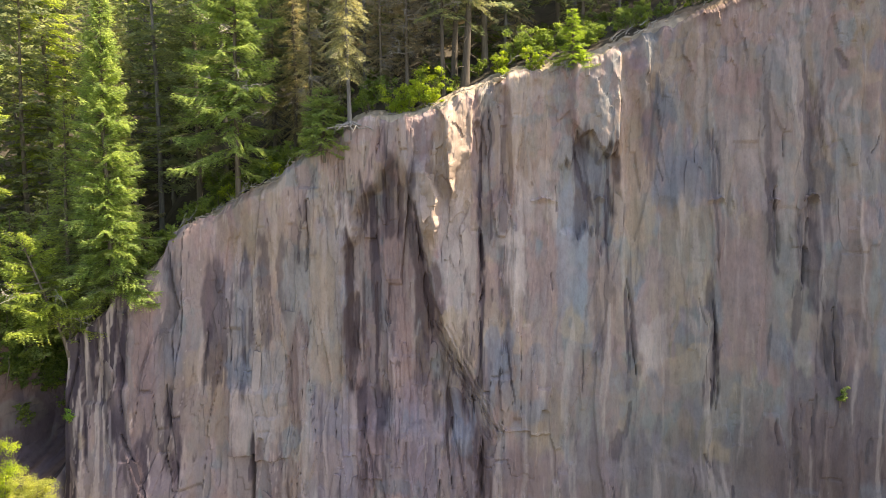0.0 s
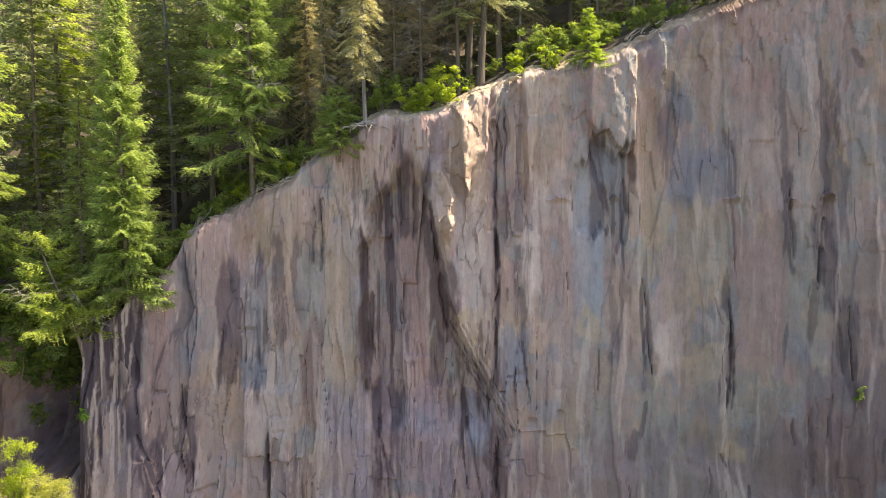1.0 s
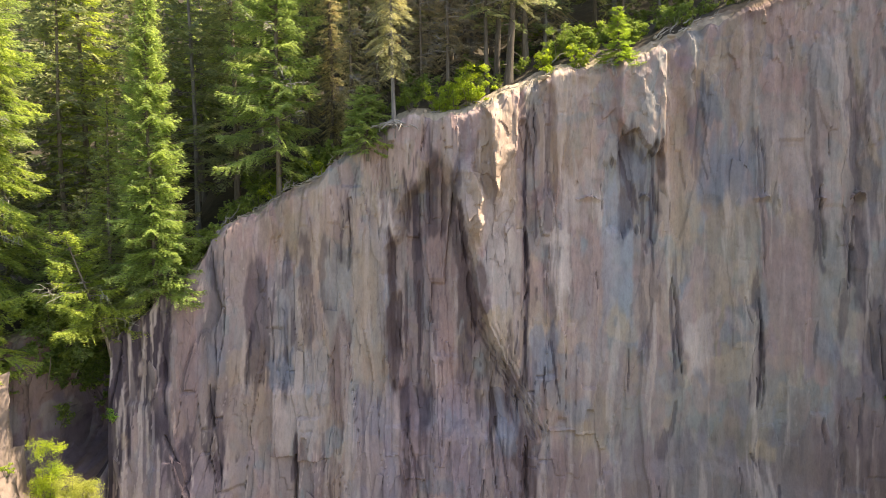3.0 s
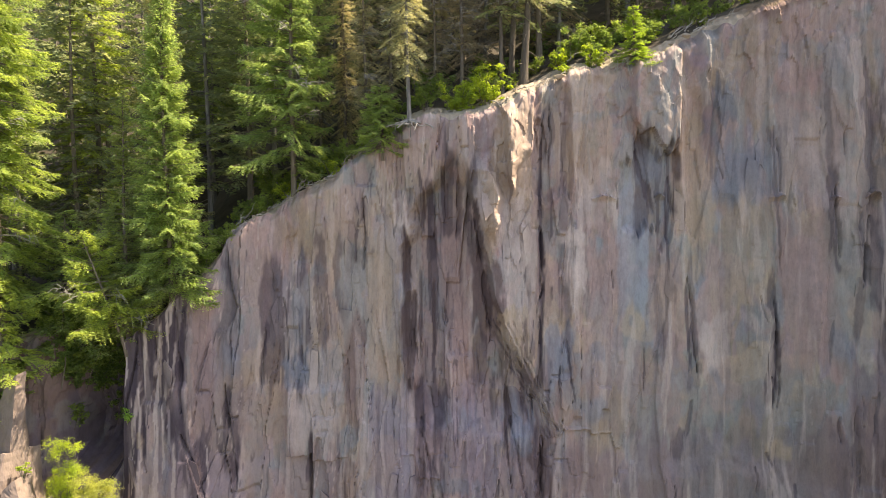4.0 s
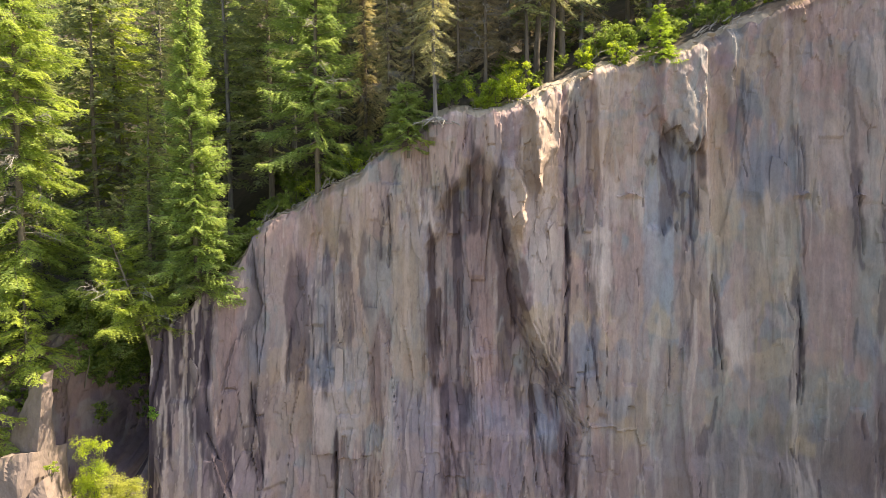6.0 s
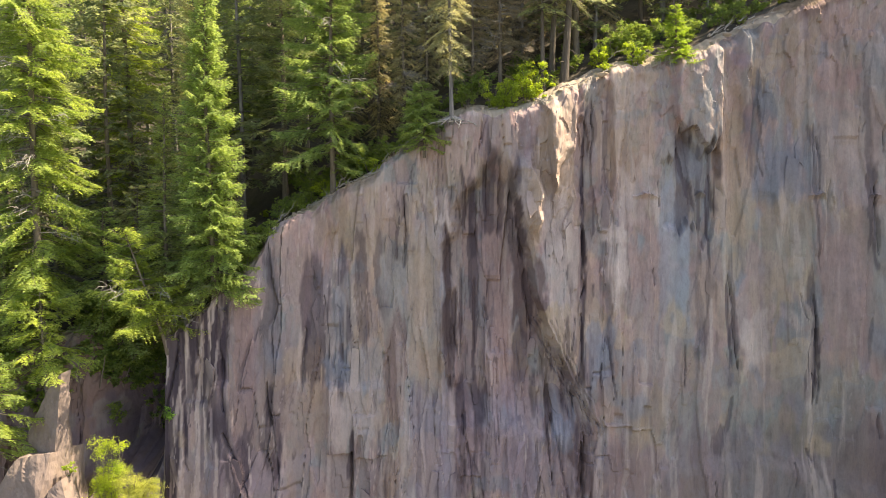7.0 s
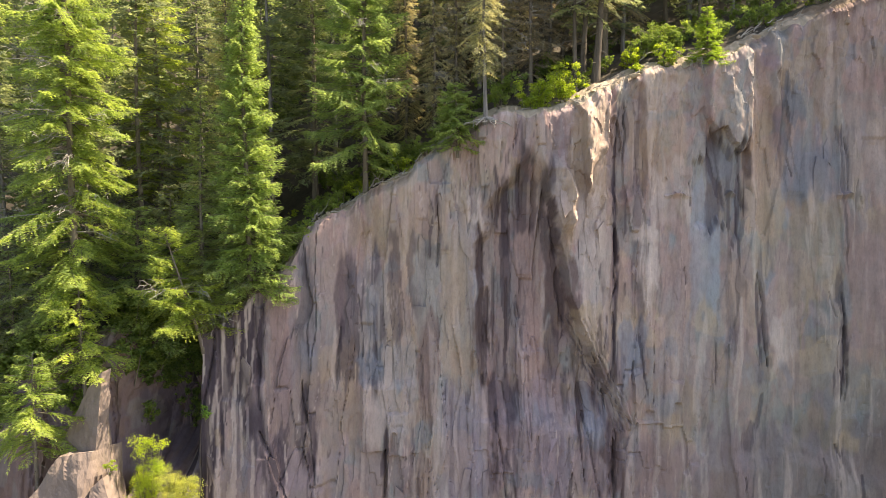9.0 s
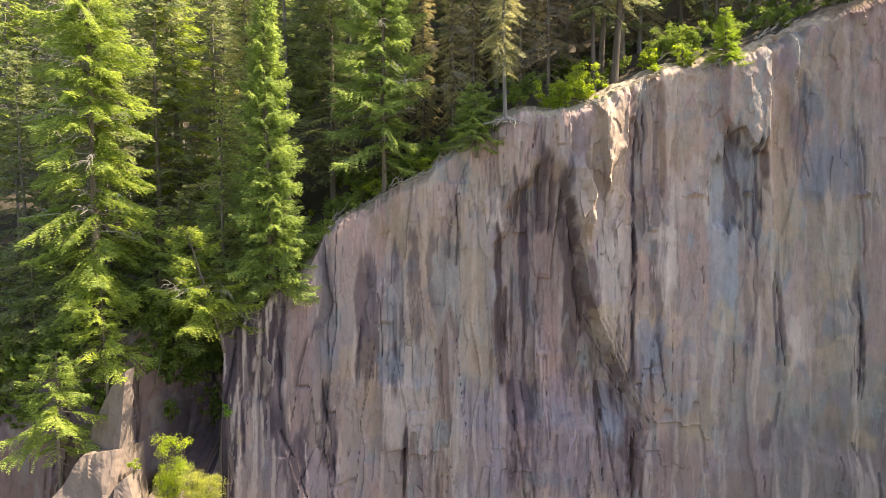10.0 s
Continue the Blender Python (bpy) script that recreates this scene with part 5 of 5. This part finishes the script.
tagged(GREY_SPRUCE, group="thin spruces of the wood's edge")
tagged(BROWN_SPRUCE, group="thin spruces of the wood's edge")
for x, d, tree, size in ((-5.7, 4.6, GREY_SPRUCE, 0.9), (-3.4, 3.9, BROWN_SPRUCE, 0.85), (-8.6, 6.2, GREY_SPRUCE, 1.0), (-3.0, 7.2, GREY_SPRUCE, 1.0), (-5.0, 8.4, BROWN_SPRUCE, 1.1), (-0.9, 6.0, BROWN_SPRUCE, 0.9),
                         (-7.3, 8.8, BROWN_SPRUCE, 1.1), (2.3, 5.6, BROWN_SPRUCE, 0.8), (4.4, 6.4, GREY_SPRUCE, 0.8), (-10.2, 8.3, GREY_SPRUCE, 1.1), (-1.6, 9.5, GREY_SPRUCE, 1.1), (0.6, 8.5, BROWN_SPRUCE, 1.0)):
    y = float(lip(np.array(x))[0]) + d
    copy_thing(tree, pose(x, y, float(hill_z(np.array(x), np.array(y))) - 0.15, 0, 0, 77 * x) @ Matrix.Scale(size, 4))
for k in range(40):
    x = rng.uniform(-12, 3)
    y = float(lip(np.array(x))[0]) + rng.uniform(10.0, 22.0)
    if any((x - a) ** 2 + (y - b) ** 2 < 2.6 ** 2 for a, b in placed):
        continue
    placed.append((x, y))
    copy_thing(kinds[int(rng.choice([0, 2]))], pose(x, y, float(hill_z(np.array(x), np.array(y))) - 0.15, 0, 0, rng.uniform(0, 360)) @ Matrix.Scale(float(rng.uniform(0.45, 0.7)), 4))

# young trees and shrubs along the lip
YOUNG_FIR = stand(conifer(41, 2.75, 0.05, 1.0, SAPLING, density=2.2, thick=1.3, droop=0.16, lift=0.2, spray=0.08, power=1.0, gaps=0.02, layer=0.42, trunk_radius=0.05, dead_below=False, name="fir_sapling",
              label="bright yellow-green fir sapling on the cliff's edge"), 6.3, 36.3, z=29.2)
stand(shrub(51, 0.75, 1.35, LEAF, label="bright leafy bush on the cliff's edge"), 4.45, 36.6, z=29.0)
stand(shrub(52, 1.15, 2.3, LEAF, count=5200, stems=10, label="sunlit yellow-green leafy shrub beside the bare trunks"), -0.9, 36.4, z=27.0)
stand(shrub(55, 0.8, 1.6, LEAF, count=2600, stems=8, label="sunlit yellow-green leafy shrub on the cliff's edge"), -1.7, 36.5, z=26.9)
stand(shrub(53, 1.0, 1.7, LEAF, count=3800, stems=9, label="sunlit yellow-green leafy shrub on the cliff's edge"), -2.3, 36.6, z=26.7)
stand(conifer(54, 3.1, 0.05, 1.55, FIR_LIGHT, density=2.2, thick=1.5, droop=0.3, spray=0.10, gaps=0.05, hang=0.5, power=0.6, lift=0.4, trunk_radius=0.05, dead_below=False, name="fir_sapling", label="bushy dark green young fir beside the pale trunk"), -5.9, 36.9, z=25.2)
sd = 60
for x, d, r, h, mat, lab in ((-8.7, 1.5, 0.95, 1.4, LEAF, "green leafy shrub along the cliff's edge"), (-9.9, 1.6, 0.9, 1.1, LEAF_DARK, "dark green shrub along the cliff's edge"),
                             (-7.4, 0.8, 0.8, 1.2, LEAF_DARK, "dark green shrub along the cliff's edge"), (-11.0, 1.6, 0.85, 1.2, LEAF, "green leafy shrub along the cliff's edge"),
                             (-12.6, 1.8, 1.1, 1.4, LEAF_DARK, "dark green shrub along the cliff's edge"), (-13.7, 0.8, 1.2, 1.5, LEAF_DARK, "dark green shrub along the cliff's edge"),
                             (-14.6, 0.9, 1.0, 2.0, LEAF_DARK, "dark green shrub along the cliff's edge"), (-3.7, 1.0, 0.9, 1.2, LEAF_DARK, "dark green shrub along the cliff's edge"),
                             (2.9, 1.6, 0.9, 1.0, LEAF, "low green shrub under the trees"), (3.6, 2.0, 1.2, 1.8, LEAF_DARK, "dark green shrub under the trees"),
                             (5.2, 2.2, 1.2, 1.9, LEAF_DARK, "dark green shrub under the trees"), (7.4, 2.0, 1.2, 1.7, LEAF_DARK, "dark green shrub under the trees"),
                             (9.2, 2.0, 1.2, 1.5, LEAF_DARK, "dark green shrub under the trees"), (11.0, 2.2, 0.9, 1.1, LEAF_DARK, "dark green shrub under the trees"),
                             (3.0, 0.7, 0.5, 0.5, LEAF, "low green shrub on the bare edge"), (-9.0, 3.0, 1.3, 1.7, LEAF_DARK, "dark green shrub under the trees"),
                             (-12.0, 3.2, 1.3, 1.8, LEAF_DARK, "dark green shrub under the trees"), (-6.2, 2.6, 1.2, 1.6, LEAF_DARK, "dark green shrub under the trees")):
    sd += 1
    y = float(lip(np.array(x))[0]) + d
    tagged(stand(shrub(sd, r, h, mat, count=int(1500 * r * h + 500), label=lab), x, y), group="shrubs of the cliff top")

rng = np.random.default_rng(5)
variants = [shrub(90 + k, r, h, mat, leaf=lf, count=c, label=lab) for k, (r, h, mat, lf, c, lab) in enumerate((
    (0.9, 1.0, LEAF_DARK, 0.115, 850, "low dark green shrub in the undergrowth"), (1.0, 1.4, LEAF_DARK, 0.115, 950, "dark green shrub in the undergrowth"),
    (0.7, 0.8, LEAF, 0.09, 1000, "low bright green shrub in the undergrowth"), (1.2, 1.2, LEAF_DARK, 0.12, 1050, "spreading dark green shrub in the undergrowth")))]
fresh = set()
for k in range(110):
    x = rng.uniform(-15.5, 14)
    d = rng.uniform(1.7, 2.8) if k % 2 and x < 0 else rng.uniform(1.4, 8.5)
    y = float(lip(np.array(x))[0]) + d
    w = int(rng.integers(4))
    m = pose(x, y, float(hill_z(np.array(x), np.array(y))) - 0.12, 0, 0, rng.uniform(0, 360)) @ Matrix.Scale(float(rng.uniform(0.6, 1.15)), 4)
    if w in fresh:
        copy_thing(variants[w], m)
    else:
        fresh.add(w)
        tagged(variants[w], group="undergrowth of the wood").matrix_basis = m


def lip_top(x):
    x = np.asarray(x, float)
    return float(lip(x)[1] + 0.22 * fbm(x * 0.9, x * 0 + 3.0, 201, 4) + 0.10 * fbm(x * 4.0, x * 0, 202, 3))


# bare roots of the pale trunk, and dead wood and stones along the edge
rng = np.random.default_rng(12)
for k in range(15):
    az = -2.9 + 2.8 * (k % 8) / 7 + rng.normal(0, 0.12)
    out, L = np.array([math.cos(az), math.sin(az), 0]), rng.uniform(0.7, 1.5)
    side = np.array([-out[1], out[0], 0]) * rng.uniform(-0.25, 0.25)
    pts = [out * 0.08 + (0, 0, 0.28), out * 0.35 * L + side * 0.6 + (0, 0, 0.10 + rng.uniform(-0.05, 0.1)), out * 0.7 * L - side + (0, 0, rng.uniform(-0.1, 0.12)), out * L + side + (0, 0, rng.uniform(-0.35, 0.05))]
    put("root", mesh_of("root", *tube(pts, [0.07, 0.045, 0.03, 0.012], 6), True), GREY_WOOD, SPRUCE)


for tree, reach, count in ((OLD_TREE, 1.5, 10), (YOUNG_FIR, 1.0, 14)):
    ox, oy, oz = tree.matrix_basis.translation
    for k in range(count):
        x = ox + rng.uniform(-reach, reach)
        y, z = float(lip(np.array(x))[0]), lip_top(x)
        dx, fall = rng.normal(0, 0.25), rng.uniform(0.15, 0.75)
        pts = [(x - 0.5 * dx, y + 0.6, z + 0.3), (x - 0.2 * dx, y + 0.3, z + 0.27 + rng.uniform(-0.05, 0.1)), (x + 0.6 * dx, y - 0.05, z + rng.uniform(0.0, 0.2)), (x + 1.6 * dx, y - 0.16 - 0.15 * fall, z - fall)]
        put("root", mesh_of("root", *tube(np.array(pts) - (ox, oy, oz), [0.022, 0.02, 0.016, 0.006], 5), True), GREY_WOOD, tree, "bleached bare root")


def dead_branch(seed, length):
    r = np.random.default_rng(seed)
    pts = [np.array([0, 0, 0.0])]
    for k in range(5):
        pts.append(pts[-1] + np.array([length / 5, r.normal(0, 0.06), r.normal(0, 0.05)]))
    pieces = [tube(pts, np.linspace(0.035, 0.008, 6), 5)]
    for k in range(int(4 * length)):
        j = int(r.integers(1, 5))
        d = np.array([r.uniform(0, 0.5), r.normal(0, 0.35), r.uniform(-0.1, 0.4)]) * r.uniform(0.4, 1.0)
        pieces.append(tube([pts[j], pts[j] + d * 0.5, pts[j] + d + (0.05, 0, -0.03)], [0.016, 0.011, 0.004], 4))
    me = mesh_of("dead_branch", *joined(pieces), True)
    return tagged(put("dead_branch", me, GREY_WOOD), "bleached dead branch lying on the cliff's edge", "branch", "dead wood along the edge")


for k in range(60):
    x = rng.uniform(-13.5, -6) if k % 2 == 0 else rng.uniform(-9, 13.5)
    slope = math.degrees(math.atan2(lip_top(x + 0.5) - lip_top(x - 0.5), 1.0))
    b = dead_branch(300 + k, float(rng.uniform(0.35, 0.95)))
    b.matrix_basis = pose(x, float(lip(np.array(x))[0]) + (dd := rng.uniform(0.2, 1.3)), lip_top(x) + float(rise(x)) * dd + 0.04, 0, -slope + rng.normal(0, 8), rng.normal(0, 25) )

stones = []
for k in range(4):
    r = np.random.default_rng(600 + k)
    pts = unit(r.normal(0, 1, (11, 3))) * r.uniform(0.7, 1.0, (11, 1)) * (0.34, 0.28, 0.2)
    stones.append(tagged(put("rock", boulder("rock", [Vector(p) for p in pts], LEDGE_ROCK, k + 20, 0.16, 0.02), None), "pale broken stone on the cliff's edge", "rock", "loose stones along the edge"))
for k in range(130):
    x = rng.uniform(-13.5, -6.0) if k % 4 == 0 or k > 84 else rng.uniform(-13.5, 11)
    if k % 2 and k <= 84:
        x = float(rng.choice([-12.3, -11.2, 0.4, 2.4, 9.3, 10.0])) + rng.normal(0, 0.7)
    m = pose(x, float(lip(np.array(x))[0]) + (dd := rng.uniform(0.3, 1.3)), lip_top(x) + float(rise(x)) * dd - 0.02, rng.uniform(0, 40), rng.uniform(0, 40), rng.uniform(0, 360)) @ Matrix.Scale(float(rng.uniform(0.2, 0.8)), 4)
    if k < 4:
        stones[k].matrix_basis = m
    else:
        copy_thing(stones[k % 4], m)

for x, z_up, sx, sy, sz, turn in ((10.9, 0.30, 2.0, 1.6, 1.3, 20), (9.9, 0.10, 2.2, 1.7, 0.9, 75), (9.1, 0.10, 1.5, 1.5, 0.8, 130), (8.2, 0.08, 1.9, 1.5, 0.8, 200), (2.6, 0.12, 2.0, 1.5, 1.0, 310), (1.9, 0.12, 1.6, 1.4, 0.9, 15), (0.7, 0.05, 1.8, 1.4, 0.8, 90)):
    copy_thing(stones[int(turn) % 4], pose(x, float(lip(np.array(x))[0]) + 0.32, lip_top(x) + z_up, 0, -12, turn) @ Matrix.Diagonal((sx, sy, sz, 1)))

# boughs and shrubs in the gully
stand(conifer(71, 6.5, 0.3, 2.6, FIR_LIGHT, density=1.1, thick=1.2, droop=0.38, spray=0.12, hang=0.45, gaps=0.2, trunk_radius=0.09, label="young fir hanging over the gully"), -19.6, float(lip(np.array(-19.6))[0]) + 0.5)
stand(conifer(72, 6.2, 2.2, 2.2, FIR_YELLOW, density=1.1, thick=1.3, droop=0.4, spray=0.13, hang=0.55, gaps=0.3, trunk_radius=0.08, power=0.5, label="young bright fir above the rock buttress"), -23.2, 33.4, z=12.9)
stand(conifer(73, 7.0, 2.8, 2.1, FIR_YELLOW, density=1.1, thick=1.3, droop=0.4, spray=0.13, hang=0.55, gaps=0.25, trunk_radius=0.09, power=0.55, label="young bright fir beside the rock buttress"), -24.7, 31.7, z=9.0)
stand(conifer(74, 7.0, 0.5, 2.4, FIR_DARK, density=1.1, droop=0.3, spray=0.14, gaps=0.2, trunk_radius=0.1, label="dark young fir in the gully's head"), -20.8, float(lip(np.array(-20.8))[0]) + 0.8)
stand(conifer(75, 7.5, 0.5, 2.5, FIR_DARK, density=1.1, droop=0.3, spray=0.14, gaps=0.2, trunk_radius=0.1, label="dark young fir under the narrow fir"), -17.3, float(lip(np.array(-17.3))[0]) + 1.0)

stand(conifer(85, 5.6, 1.0, 2.7, FIR_YELLOW, density=1.0, thick=1.4, droop=0.18, spray=0.13, hang=0.6, gaps=0.45, power=0.55, full=0.25, trunk_radius=0.07, dead_below=False, dead=4, inner=2, lean=-0.16, lean_out=0.34, label="broad young fir leaning out over the gully"), -18.35, 35.15, z=15.75)
stand(conifer(89, 5.6, 0.1, 2.6, FIR_YELLOW, density=1.1, thick=1.2, droop=0.38, spray=0.12, hang=0.45, gaps=0.2, trunk_radius=0.09, label="sunlit young fir at the gully's head"), -20.6, 37.8)
stand(shrub(81, 0.85, 4.3, LEAF, leaf=0.065, count=9000, stems=11, label="tall bright green shrub in the gully"), -20.1, 31.9, z=8.1, turn=20)
stand(shrub(88, 0.4, 0.6, LEAF, leaf=0.06, count=700, stems=5, label="small bright tuft growing on the rock buttress"), -21.4, 31.2, z=10.75)
stand(shrub(82, 1.5, 3.0, LEAF_OLIVE, leaf=0.06, count=13000, stems=15, label="rounded olive-yellow shrub at the gully's mouth"), -19.0, 32.2, z=8.0)
stand(shrub(83, 0.45, 0.9, LEAF_GREEN, leaf=0.10, count=500, stems=4, label="small green tuft growing from the cliff's edge"), -18.1, face_y(-18.1, 12.1), z=12.1)
stand(shrub(84, 0.5, 0.85, LEAF_DARK, leaf=0.08, count=900, stems=5, label="small olive tuft growing on the cliff face"), 18.7, face_y(18.7, 13.3), z=13.3)
for sd, x, d, h, mat, lab in ((76, -27.2, 0.5, 6.0, FIR_DARK, "dark young fir on the ledge beyond the buttress"), (77, -28.8, 0.5, 5.0, FIR, "green young fir on the ledge beyond the buttress"),
                              (78, -25.8, 0.8, 7.0, FIR, "green young fir under the large fir"), (79, -21.8, 0.6, 6.0, FIR_LIGHT, "green young fir at the gully's head"),
                              (80, -30.5, 0.8, 7.0, FIR_DARK, "dark young fir on the ledge beyond the buttress")):
    stand(conifer(sd, h, 0.1, 2.5, mat, density=1.0, droop=0.45, spray=0.15, gaps=0.2, trunk_radius=0.09, power=0.6, full=0.25, label=lab), x, float(lip(np.array(x))[0]) + d)
hangers = [shrub(86, 0.8, 1.0, LEAF_DARK, leaf=0.10, count=1500, label="dark leafy shrub on the shaded gully wall"),
           shrub(87, 1.0, 1.2, LEAF_DARK, leaf=0.11, count=1700, label="dark leafy shrub on the shaded gully wall")]
rng = np.random.default_rng(44)
for k in range(92):
    x, z = (rng.uniform(-22.2, -19.2), rng.uniform(9.8, 14.5) if k < 30 else rng.uniform(13.0, 16.0)) if k % 3 else (rng.uniform(-29.5, -23.5), rng.uniform(11.5, 15.2))
    m = pose(x, face_y(x, z) + 0.12, z - 0.2, 0, 0, rng.uniform(0, 360)) @ Matrix.Scale(float(rng.uniform(0.6, 1.2) * (1.5 if z > 13.2 else 1.0)), 4)
    if k < 2:
        tagged(hangers[k], group="shrubs of the gully").matrix_basis = m
    else:
        copy_thing(hangers[k % 2], m)
